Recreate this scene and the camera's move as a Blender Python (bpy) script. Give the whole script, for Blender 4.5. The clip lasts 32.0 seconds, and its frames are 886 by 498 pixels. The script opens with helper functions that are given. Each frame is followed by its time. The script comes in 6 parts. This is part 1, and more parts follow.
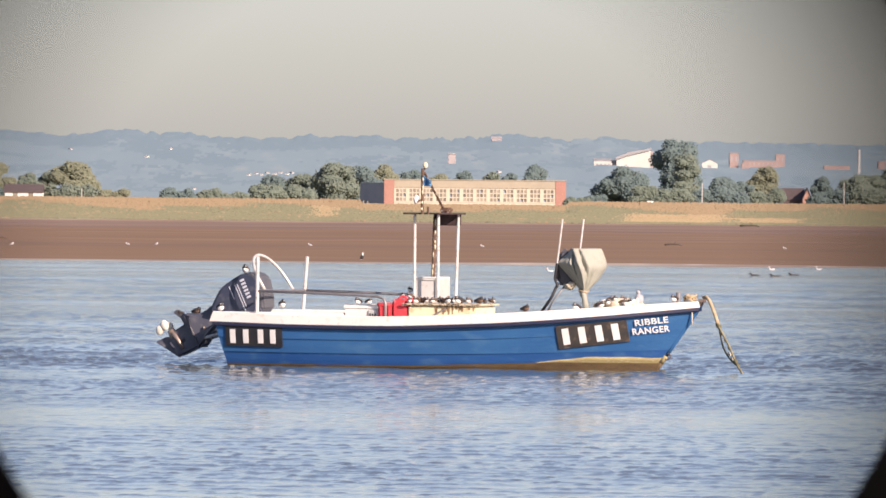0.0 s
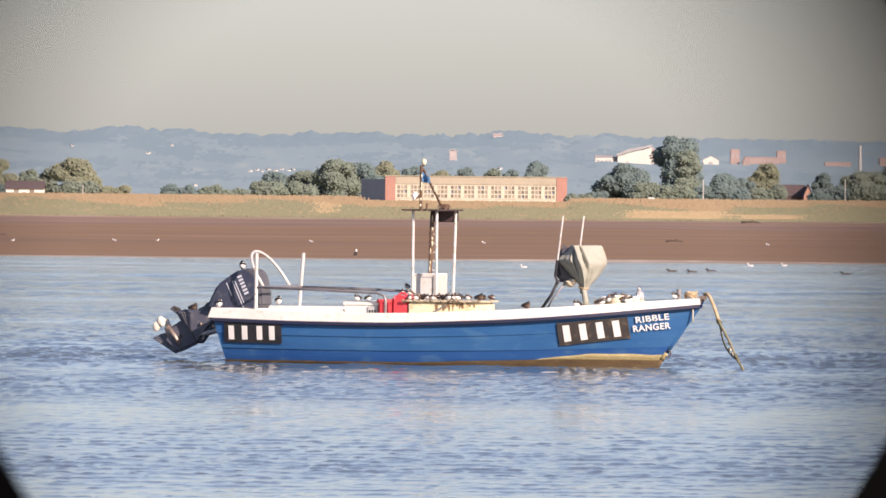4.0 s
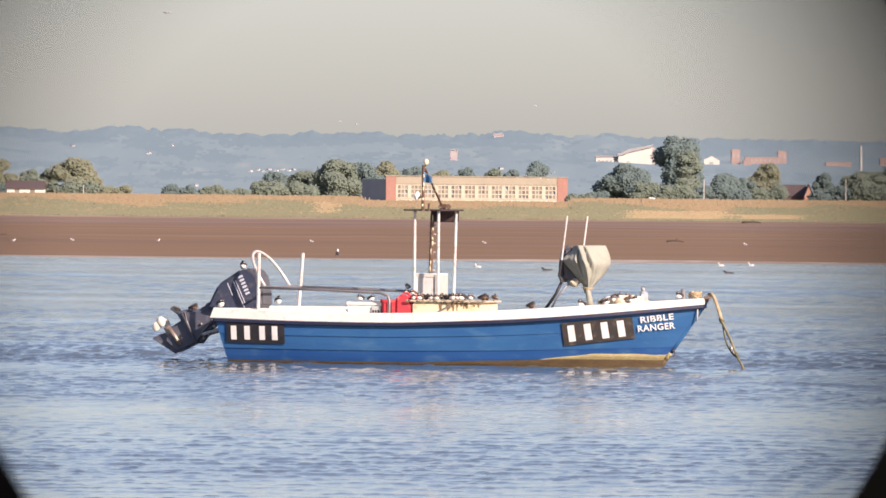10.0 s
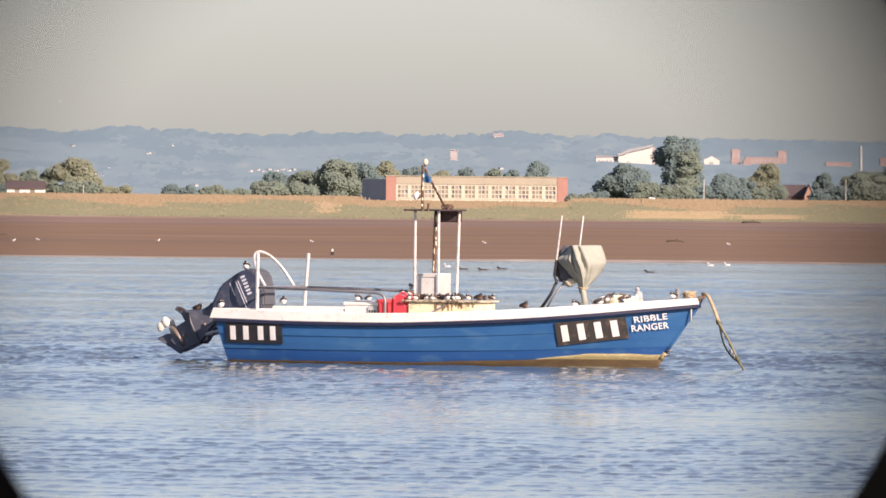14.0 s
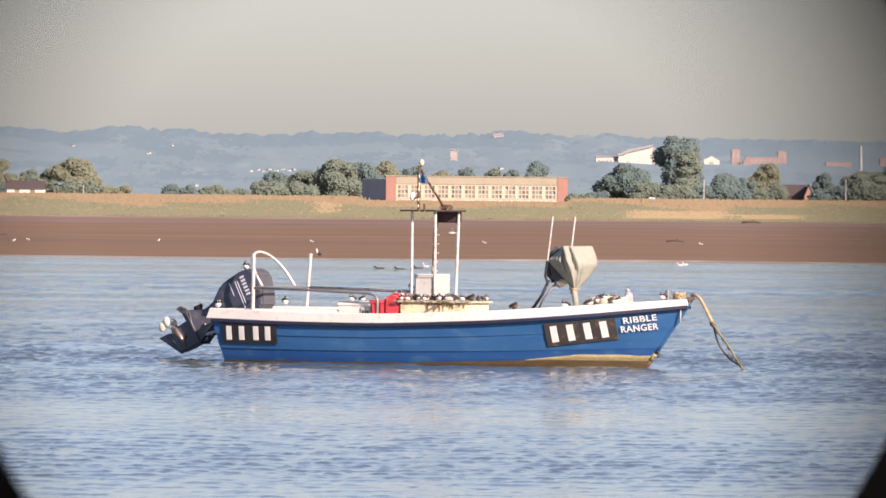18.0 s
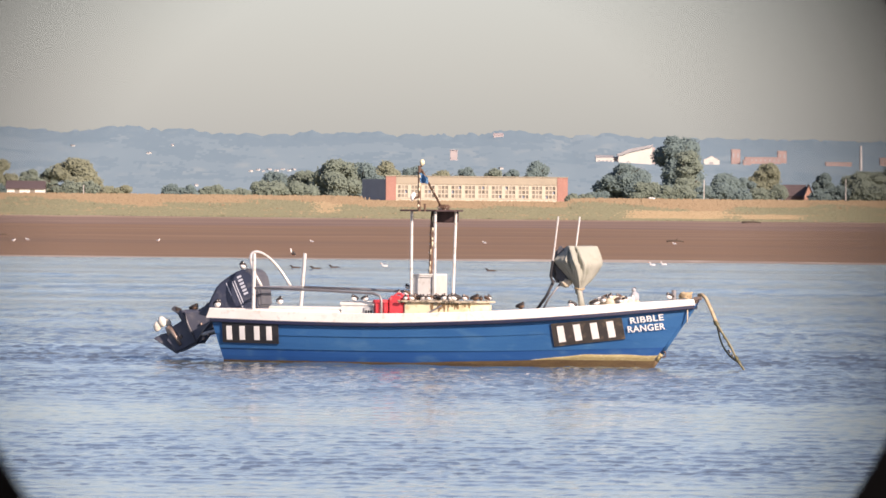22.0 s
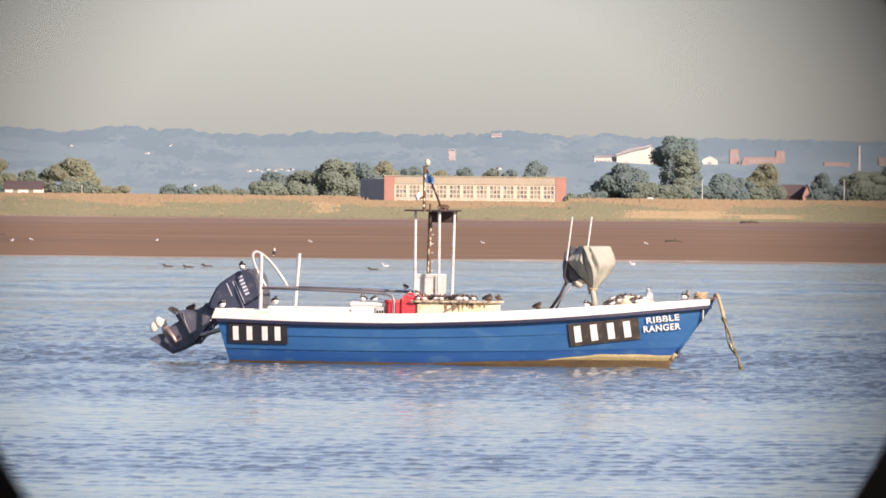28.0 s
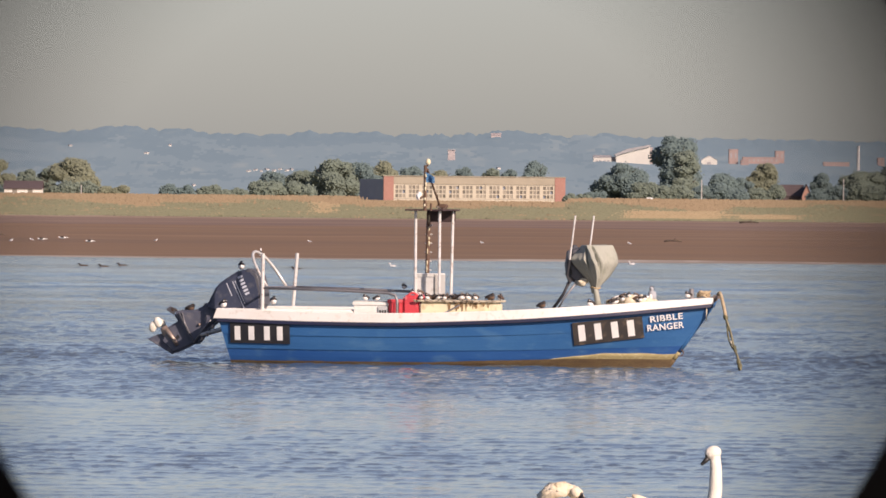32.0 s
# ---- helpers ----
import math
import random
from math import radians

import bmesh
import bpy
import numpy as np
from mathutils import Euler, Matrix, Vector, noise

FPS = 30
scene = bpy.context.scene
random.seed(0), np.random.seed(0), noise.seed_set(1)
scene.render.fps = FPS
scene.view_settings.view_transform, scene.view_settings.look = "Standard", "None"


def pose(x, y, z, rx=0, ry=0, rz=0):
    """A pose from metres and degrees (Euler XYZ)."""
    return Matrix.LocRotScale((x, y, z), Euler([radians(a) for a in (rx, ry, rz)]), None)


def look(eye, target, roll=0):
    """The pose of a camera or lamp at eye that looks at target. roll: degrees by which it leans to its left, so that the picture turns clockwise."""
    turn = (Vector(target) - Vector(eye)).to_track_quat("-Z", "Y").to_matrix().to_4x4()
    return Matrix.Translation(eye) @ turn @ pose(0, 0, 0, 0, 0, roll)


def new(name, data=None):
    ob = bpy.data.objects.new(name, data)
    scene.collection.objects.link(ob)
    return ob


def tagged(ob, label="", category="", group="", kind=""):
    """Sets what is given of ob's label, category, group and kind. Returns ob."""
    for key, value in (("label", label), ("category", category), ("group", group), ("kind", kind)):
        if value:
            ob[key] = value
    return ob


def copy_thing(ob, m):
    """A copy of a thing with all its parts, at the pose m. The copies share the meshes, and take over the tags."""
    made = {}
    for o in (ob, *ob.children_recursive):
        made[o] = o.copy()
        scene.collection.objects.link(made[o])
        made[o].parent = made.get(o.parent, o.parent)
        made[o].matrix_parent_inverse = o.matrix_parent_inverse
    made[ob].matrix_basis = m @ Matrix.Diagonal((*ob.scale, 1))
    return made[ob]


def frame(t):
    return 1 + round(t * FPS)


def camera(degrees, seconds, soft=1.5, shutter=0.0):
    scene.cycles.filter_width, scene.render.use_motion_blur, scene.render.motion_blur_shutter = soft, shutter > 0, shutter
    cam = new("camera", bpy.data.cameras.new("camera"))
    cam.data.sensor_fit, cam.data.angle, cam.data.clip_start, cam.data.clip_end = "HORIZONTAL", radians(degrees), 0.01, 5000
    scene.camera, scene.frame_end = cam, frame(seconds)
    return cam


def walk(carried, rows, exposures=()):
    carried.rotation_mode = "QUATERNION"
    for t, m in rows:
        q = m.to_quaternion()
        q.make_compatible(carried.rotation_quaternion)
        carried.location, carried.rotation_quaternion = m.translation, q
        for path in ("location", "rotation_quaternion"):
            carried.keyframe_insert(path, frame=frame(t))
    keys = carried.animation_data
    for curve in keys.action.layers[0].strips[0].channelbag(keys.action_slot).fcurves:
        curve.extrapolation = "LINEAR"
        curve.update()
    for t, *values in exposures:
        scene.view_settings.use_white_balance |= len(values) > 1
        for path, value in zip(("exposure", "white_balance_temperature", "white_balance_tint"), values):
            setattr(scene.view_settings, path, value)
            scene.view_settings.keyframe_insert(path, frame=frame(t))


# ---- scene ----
# The place: a moored fishing boat on a tidal river, seen from the bank through a telescope.
# x to the right along the river, y across it, z up from the water; the boat lies 150 m off.
EYE = Vector((0.0, 0.0, 2.44))
F = 150.0
SECONDS = 32.0
EXPO, KELVIN, TINT = 0.72, 6375, 26
WAVE = 0.0043

cam = camera(4.866, SECONDS, soft=1.6)
cam.data.dof.use_dof = True
cam.data.dof.focus_distance = 160.0
cam.data.dof.aperture_fstop = 180.0


def aim(dx, dy):
    """The telescope's pose; dx, dy: its small swings, in 123rds of a metre at the boat."""
    return look(EYE, (-dx / 123, F, 2.44 - (96 - dy) / 123), 0.55)


CAMERA_ROWS = [(t, aim(dx, dy)) for t, dx, dy in (
    (0, -3.2, 6.2), (0.5, -3.0, 4.4), (1, -2.3, 0.6), (1.5, -1.7, 0), (3.5, -1.5, 0), (5.5, -0.3, -0.2), (8, 0, -0.4),
    (9.5, 0, 0), (23.5, 0, 0), (24, -2.3, 0), (25, -3.0, 0), (29.5, -3.1, 0), (30.5, -4.2, 0), (32, -4.2, 0))]
walk(cam, CAMERA_ROWS, exposures=[(0, EXPO, KELVIN, TINT), (29.6, EXPO, KELVIN, TINT), (30.2, EXPO - 0.1, KELVIN, TINT), (31, EXPO - 0.3, KELVIN, TINT), (32, EXPO - 0.45, KELVIN, TINT)])

# ---- light: afternoon sun from behind the viewer's right shoulder, hazy sky ----
SUN_ELEV, SUN_AZ = 26.0, 40.0          # azimuth from the view's back towards the right
world = bpy.data.worlds.new("world")
scene.world = world
world.use_nodes = True
wn = world.node_tree.nodes
sky = wn.new("ShaderNodeTexSky")
sky.sky_type = "NISHITA"
sky.sun_disc = False
sky.sun_elevation = radians(SUN_ELEV)
sky.sun_rotation = radians(180 - SUN_AZ)
sky.air_density, sky.dust_density, sky.ozone_density = 0.8, 0.9, 1.0
wn["Background"].inputs["Strength"].default_value = 0.08
world.node_tree.links.new(sky.outputs["Color"], wn["Background"].inputs["Color"])

sun = new("sun", bpy.data.lights.new("sun", "SUN"))
sun.data.energy, sun.data.angle, sun.data.color = 5.0, radians(0.5), (1.0, 0.86, 0.68)
_e, _a = radians(SUN_ELEV), radians(SUN_AZ)
SUN_DIR = Vector((math.sin(_a) * math.cos(_e), -math.cos(_a) * math.cos(_e), math.sin(_e)))
sun.matrix_world = look(SUN_DIR * 50, (0, 0, 0))


# ---- materials ----
def material(name, color, rough=0.6, metal=0.0, second=None, scale=4.0, amount=0.5, stretch=(1, 1, 1),
             bump=0.0, bump_scale=40.0, island=0.0, each=0.0, third=None, third_scale=30.0, ior=None, translucent=0.0):
    """A surface: two colours mixed by noise at object scale, a finer third, relief, and small changes from piece to piece."""
    mat = bpy.data.materials.new(name)
    mat.use_nodes = True
    nt = mat.node_tree
    n, l = nt.nodes, nt.links
    bsdf = n["Principled BSDF"]
    bsdf.inputs["Roughness"].default_value = rough
    bsdf.inputs["Metallic"].default_value = metal
    if ior:
        bsdf.inputs["IOR"].default_value = ior
    co = n.new("ShaderNodeTexCoord")
    mp = n.new("ShaderNodeMapping")
    mp.inputs["Scale"].default_value = stretch
    l.new(co.outputs["Object"], mp.inputs["Vector"])

    def noise_mask(s, detail, lo, hi):
        tex = n.new("ShaderNodeTexNoise")
        tex.inputs["Scale"].default_value = s
        tex.inputs["Detail"].default_value = detail
        l.new(mp.outputs["Vector"], tex.inputs["Vector"])
        ramp = n.new("ShaderNodeMapRange")
        ramp.inputs["From Min"].default_value, ramp.inputs["From Max"].default_value = lo, hi
        l.new(tex.outputs["Fac"], ramp.inputs["Value"])
        return ramp.outputs["Result"]

    def mix(fac, a, b):
        m = n.new("ShaderNodeMix")
        m.data_type = "RGBA"
        if hasattr(fac, "links"):
            l.new(fac, m.inputs["Factor"])
        else:
            m.inputs["Factor"].default_value = fac
        for value, socket in ((a, m.inputs["A"]), (b, m.inputs["B"])):
            if hasattr(value, "links"):
                l.new(value, socket)
            else:
                socket.default_value = (*value, 1)
        return m.outputs["Result"]

    out = None
    if second:
        out = mix(noise_mask(scale, 5, 0.5 - 0.28 * amount - 0.05, 0.5 + 0.28), color, second)
    if third:
        out = mix(noise_mask(third_scale, 4, 0.55, 0.75), out if out else color, third)
    if island or each:
        src = n.new("ShaderNodeNewGeometry").outputs["Random Per Island"] if island else n.new("ShaderNodeObjectInfo").outputs["Random"]
        hsv = n.new("ShaderNodeHueSaturation")
        rng = n.new("ShaderNodeMapRange")
        k = island or each
        rng.inputs["To Min"].default_value, rng.inputs["To Max"].default_value = 1 - k, 1 + k
        l.new(src, rng.inputs["Value"])
        l.new(rng.outputs["Result"], hsv.inputs["Value"])
        if out:
            l.new(out, hsv.inputs["Color"])
        else:
            hsv.inputs["Color"].default_value = (*color, 1)
        out = hsv.outputs["Color"]
    if out:
        l.new(out, bsdf.inputs["Base Color"])
    else:
        bsdf.inputs["Base Color"].default_value = (*color, 1)
    if bump:
        tex = n.new("ShaderNodeTexNoise")
        tex.inputs["Scale"].default_value = bump_scale
        tex.inputs["Detail"].default_value = 4
        l.new(mp.outputs["Vector"], tex.inputs["Vector"])
        b = n.new("ShaderNodeBump")
        b.inputs["Strength"].default_value = bump
        b.inputs["Distance"].default_value = 0.02
        l.new(tex.outputs["Fac"], b.inputs["Height"])
        l.new(b.outputs["Normal"], bsdf.inputs["Normal"])
    if translucent:
        tr = n.new("ShaderNodeBsdfTranslucent")
        if out:
            l.new(out, tr.inputs["Color"])
        else:
            tr.inputs["Color"].default_value = (*color, 1)
        ms = n.new("ShaderNodeMixShader")
        ms.inputs[0].default_value = translucent
        l.new(bsdf.outputs["BSDF"], ms.inputs[1])
        l.new(tr.outputs["BSDF"], ms.inputs[2])
        l.new(ms.outputs["Shader"], n["Material Output"].inputs["Surface"])
    return mat


M = {}


def mat_def(key, *a, **k):
    M[key] = material(key, *a, **k)


mat_def("hull_blue", (0.018, 0.094, 0.262), 0.45, second=(0.036, 0.134, 0.300), scale=1.3, amount=0.9, stretch=(1, 1, 2.5), third=(0.058, 0.162, 0.315), third_scale=1.9, bump=0.14, bump_scale=14, each=0.06)
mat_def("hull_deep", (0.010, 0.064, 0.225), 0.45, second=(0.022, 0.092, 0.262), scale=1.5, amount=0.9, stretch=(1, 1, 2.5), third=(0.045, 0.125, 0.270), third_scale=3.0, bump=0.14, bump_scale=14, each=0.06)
mat_def("white_gel", (0.86, 0.83, 0.77), 0.35, second=(0.78, 0.74, 0.66), scale=3, amount=0.6, third=(0.68, 0.63, 0.54), third_scale=13, bump=0.05)
mat_def("rub_navy", (0.018, 0.022, 0.06), 0.5, second=(0.03, 0.03, 0.05), scale=8)
mat_def("boot_brown", (0.075, 0.045, 0.022), 0.75, second=(0.14, 0.095, 0.04), scale=5, amount=0.8, stretch=(1, 1, 4), third=(0.05, 0.035, 0.02), third_scale=22, bump=0.3)
mat_def("weed_yellow", (0.34, 0.29, 0.14), 0.8, second=(0.24, 0.19, 0.08), scale=5, amount=0.8, stretch=(1, 1, 3), third=(0.48, 0.43, 0.27), third_scale=14, bump=0.3)
mat_def("plate_black", (0.018, 0.018, 0.022), 0.45, second=(0.035, 0.033, 0.035), scale=6)
mat_def("plate_worn", (0.055, 0.048, 0.042), 0.55, second=(0.03, 0.028, 0.03), scale=5, third=(0.13, 0.10, 0.07), third_scale=12)
mat_def("paint_white", (0.82, 0.80, 0.76), 0.5, second=(0.72, 0.70, 0.66), scale=9)
mat_def("console_cream", (0.80, 0.73, 0.50), 0.5, second=(0.72, 0.63, 0.40), scale=3, amount=0.7, third=(0.50, 0.39, 0.21), third_scale=9, bump=0.05)
mat_def("soiled_top", (0.47, 0.40, 0.28), 0.85, second=(0.66, 0.59, 0.44), scale=9, amount=0.8, third=(0.085, 0.055, 0.035), third_scale=16, bump=0.3)
mat_def("rust_drip", (0.20, 0.12, 0.055), 0.8, second=(0.34, 0.25, 0.13), scale=20, third=(0.09, 0.055, 0.03), third_scale=30)
mat_def("steel", (0.70, 0.68, 0.64), 0.42, 0.25, second=(0.58, 0.55, 0.50), scale=6, third=(0.36, 0.27, 0.19), third_scale=20)
mat_def("steel_dull", (0.30, 0.29, 0.29), 0.5, 0.5, second=(0.2, 0.19, 0.19), scale=6)
mat_def("rusty", (0.075, 0.045, 0.032), 0.8, second=(0.15, 0.085, 0.05), scale=9, amount=0.8, third=(0.4, 0.36, 0.3), third_scale=13, bump=0.3)
mat_def("dark_board", (0.05, 0.030, 0.030), 0.7, second=(0.09, 0.055, 0.05), scale=7, bump=0.2)
mat_def("canvas", (0.29, 0.29, 0.24), 0.85, second=(0.36, 0.36, 0.295), scale=3, amount=0.8, third=(0.25, 0.26, 0.20), third_scale=5, bump=0.25, bump_scale=45)
mat_def("drum_grey", (0.050, 0.052, 0.062), 0.6, second=(0.085, 0.085, 0.095), scale=6, amount=0.8, third=(0.16, 0.14, 0.12), third_scale=14, bump=0.2)
mat_def("crust", (0.16, 0.105, 0.065), 0.95, second=(0.52, 0.45, 0.33), scale=22, amount=0.8, third=(0.06, 0.04, 0.03), third_scale=30, bump=0.5)
mat_def("black_rubber", (0.018, 0.018, 0.02), 0.6, second=(0.03, 0.03, 0.035), scale=8)
mat_def("motor_blue", (0.034, 0.043, 0.074), 0.38, second=(0.050, 0.058, 0.088), scale=4, amount=0.8, third=(0.105, 0.108, 0.125), third_scale=11, bump=0.08)
mat_def("motor_leg", (0.072, 0.080, 0.112), 0.42, second=(0.098, 0.102, 0.128), scale=4, amount=0.8, third=(0.17, 0.165, 0.175), third_scale=10, bump=0.08)
mat_def("motor_grey", (0.075, 0.077, 0.090), 0.5, second=(0.10, 0.10, 0.105), scale=6)
mat_def("motor_mark", (0.55, 0.57, 0.62), 0.4)
mat_def("bare_metal", (0.42, 0.33, 0.27), 0.45, 0.5, second=(0.3, 0.22, 0.17), scale=9)
mat_def("prop_white", (0.88, 0.85, 0.74), 0.45, second=(0.5, 0.45, 0.33), scale=8)
mat_def("red_plastic", (0.66, 0.075, 0.088), 0.45, second=(0.52, 0.045, 0.055), scale=5, third=(0.76, 0.31, 0.30), third_scale=7)
mat_def("box_white", (0.80, 0.79, 0.74), 0.5, second=(0.70, 0.68, 0.6), scale=5)
mat_def("helm_cream", (0.72, 0.71, 0.66), 0.5, second=(0.62, 0.61, 0.56), scale=4, third=(0.48, 0.44, 0.37), third_scale=9)
mat_def("helm_grey", (0.50, 0.49, 0.45), 0.55, second=(0.42, 0.41, 0.37), scale=5, third=(0.34, 0.31, 0.26), third_scale=9)
mat_def("grey_bin", (0.52, 0.53, 0.51), 0.55, second=(0.42, 0.43, 0.42), scale=6)
mat_def("flag_blue", (0.14, 0.33, 0.54), 0.8, second=(0.09, 0.24, 0.44), scale=12)
mat_def("lamp_cream", (0.72, 0.66, 0.46), 0.4, second=(0.6, 0.52, 0.33), scale=9)
mat_def("rope_tan", (0.50, 0.39, 0.24), 0.9, second=(0.34, 0.25, 0.14), scale=16, bump=0.5, bump_scale=80)
mat_def("rope_olive", (0.27, 0.235, 0.13), 0.9, second=(0.16, 0.15, 0.08), scale=14, bump=0.5, bump_scale=80)
mat_def("rope_weed", (0.10, 0.10, 0.05), 0.9, second=(0.16, 0.14, 0.07), scale=16, bump=0.5, bump_scale=80)
mat_def("deck_floor", (0.45, 0.43, 0.38), 0.7, second=(0.32, 0.30, 0.26), scale=4)
mat_def("feather_black", (0.022, 0.02, 0.02), 0.75, second=(0.05, 0.04, 0.035), scale=40)
mat_def("feather_brown", (0.14, 0.085, 0.05), 0.8, second=(0.05, 0.035, 0.028), scale=30, each=0.3)
mat_def("feather_white", (0.78, 0.76, 0.72), 0.8, second=(0.66, 0.63, 0.58), scale=25)
mat_def("feather_grey", (0.36, 0.37, 0.39), 0.8, second=(0.28, 0.29, 0.3), scale=25)
mat_def("swan_white", (0.83, 0.775, 0.66), 0.75, second=(0.74, 0.68, 0.56), scale=9, amount=0.6, bump=0.3, bump_scale=50)
mat_def("swan_buff", (0.70, 0.57, 0.37), 0.8, second=(0.75, 0.68, 0.55), scale=14, bump=0.3)
mat_def("bill_orange", (0.65, 0.20, 0.04), 0.5)
mat_def("bill_black", (0.02, 0.018, 0.016), 0.5)
mat_def("tube_black", (0.004, 0.004, 0.004), 0.95)
M["tube_black"].node_tree.nodes["Principled BSDF"].inputs["Specular IOR Level"].default_value = 0.0
mat_def("mud", (0.245, 0.138, 0.057), 0.75, second=(0.168, 0.099, 0.047), scale=0.034, amount=0.7, stretch=(0.5, 1, 1), third=(0.298, 0.185, 0.097), third_scale=0.085, bump=0.35, bump_scale=1.1)
mat_def("bank_mud", (0.152, 0.093, 0.059), 0.8, second=(0.290, 0.187, 0.120), scale=0.034, amount=0.7, stretch=(0.45, 1, 1), third=(0.120, 0.074, 0.050), third_scale=0.09, bump=0.35, bump_scale=1.1)
mat_def("wet_edge", (0.24, 0.165, 0.10), 0.6, second=(0.50, 0.42, 0.32), scale=0.12, amount=0.9, stretch=(1, 0.3, 1), third=(0.62, 0.54, 0.43), third_scale=0.5)
mat_def("pale_edge", (0.46, 0.35, 0.23), 0.9, second=(0.20, 0.13, 0.075), scale=0.09, amount=0.9)
mat_def("marsh", (0.30, 0.255, 0.14), 0.95, second=(0.26, 0.245, 0.135), scale=0.05, amount=0.9, stretch=(1, 0.4, 1), third=(0.36, 0.275, 0.15), third_scale=0.035)
mat_def("riverbed", (0.12, 0.085, 0.05), 0.9, second=(0.09, 0.065, 0.04), scale=0.5)
mat_def("grass_green", (0.178, 0.178, 0.112), 0.9, island=0.05, translucent=0.18)
mat_def("grass_tan", (0.265, 0.200, 0.122), 0.9, island=0.05, translucent=0.18)
mat_def("grass_straw", (0.32, 0.25, 0.15), 0.9, island=0.05, translucent=0.18)
# leaf colours are paled and blued to carry the haze over the trees
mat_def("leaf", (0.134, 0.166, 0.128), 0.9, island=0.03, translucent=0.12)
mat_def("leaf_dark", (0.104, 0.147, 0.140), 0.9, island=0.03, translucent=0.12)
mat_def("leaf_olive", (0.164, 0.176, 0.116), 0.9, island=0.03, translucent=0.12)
mat_def("bark", (0.08, 0.06, 0.045), 0.9, second=(0.05, 0.04, 0.03), scale=2)
mat_def("brick_red", (0.36, 0.185, 0.145), 0.85, second=(0.31, 0.16, 0.125), scale=0.6, third=(0.42, 0.24, 0.19), third_scale=3)
mat_def("roof_band", (0.36, 0.315, 0.235), 0.85, second=(0.31, 0.27, 0.20), scale=0.4)
mat_def("window_cream", (0.52, 0.465, 0.36), 0.6, second=(0.45, 0.40, 0.30), scale=1)
mat_def("pane_dark", (0.225, 0.20, 0.158), 0.55, each=0.5)
mat_def("slate_blue", (0.235, 0.265, 0.315), 0.8, second=(0.20, 0.225, 0.275), scale=0.4)
mat_def("tile_roof", (0.110, 0.080, 0.078), 0.85, second=(0.09, 0.066, 0.064), scale=0.8)
mat_def("render_white", (0.78, 0.74, 0.66), 0.7, second=(0.68, 0.64, 0.56), scale=0.3)
mat_def("orange_wall", (0.42, 0.24, 0.175), 0.8, second=(0.36, 0.20, 0.15), scale=0.3)
# brick and pink of the hill buildings, with distance haze mixed into the colour
mat_def("hazed_brick", (0.31, 0.225, 0.20), 0.85, second=(0.27, 0.20, 0.18), scale=0.3)
mat_def("hazed_pink", (0.36, 0.31, 0.295), 0.85, second=(0.31, 0.27, 0.26), scale=0.3)
mat_def("far_roof", (0.30, 0.29, 0.285), 0.85, second=(0.26, 0.25, 0.245), scale=0.3)
mat_def("far_white", (0.52, 0.50, 0.44), 0.8, second=(0.45, 0.43, 0.38), scale=0.2)
mat_def("net_pale", (0.72, 0.65, 0.49), 0.9, second=(0.52, 0.44, 0.29), scale=20, bump=0.5, bump_scale=60)
mat_def("rope_pale", (0.62, 0.55, 0.42), 0.9, second=(0.5, 0.43, 0.32), scale=20)
mat_def("pole_grey", (0.45, 0.43, 0.40), 0.7, second=(0.36, 0.34, 0.32), scale=2)
mat_def("car_white", (0.8, 0.8, 0.78), 0.3)


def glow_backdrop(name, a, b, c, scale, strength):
    """The far hills, a plain distance: daylit haze is put into their colour and emission."""
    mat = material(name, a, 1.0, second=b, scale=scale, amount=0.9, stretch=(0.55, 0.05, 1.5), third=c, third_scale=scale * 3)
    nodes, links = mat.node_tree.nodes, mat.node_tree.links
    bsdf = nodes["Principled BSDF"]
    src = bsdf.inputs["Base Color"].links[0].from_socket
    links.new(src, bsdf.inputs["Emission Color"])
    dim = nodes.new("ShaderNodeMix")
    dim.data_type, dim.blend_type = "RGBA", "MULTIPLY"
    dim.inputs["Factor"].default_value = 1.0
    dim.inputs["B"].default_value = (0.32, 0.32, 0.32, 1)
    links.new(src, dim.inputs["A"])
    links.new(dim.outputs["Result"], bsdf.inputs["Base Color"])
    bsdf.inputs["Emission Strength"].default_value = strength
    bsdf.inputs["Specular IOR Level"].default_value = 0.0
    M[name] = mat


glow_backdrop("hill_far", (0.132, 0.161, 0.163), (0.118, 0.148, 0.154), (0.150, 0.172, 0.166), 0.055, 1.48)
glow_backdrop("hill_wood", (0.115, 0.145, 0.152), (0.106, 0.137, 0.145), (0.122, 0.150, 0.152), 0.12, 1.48)


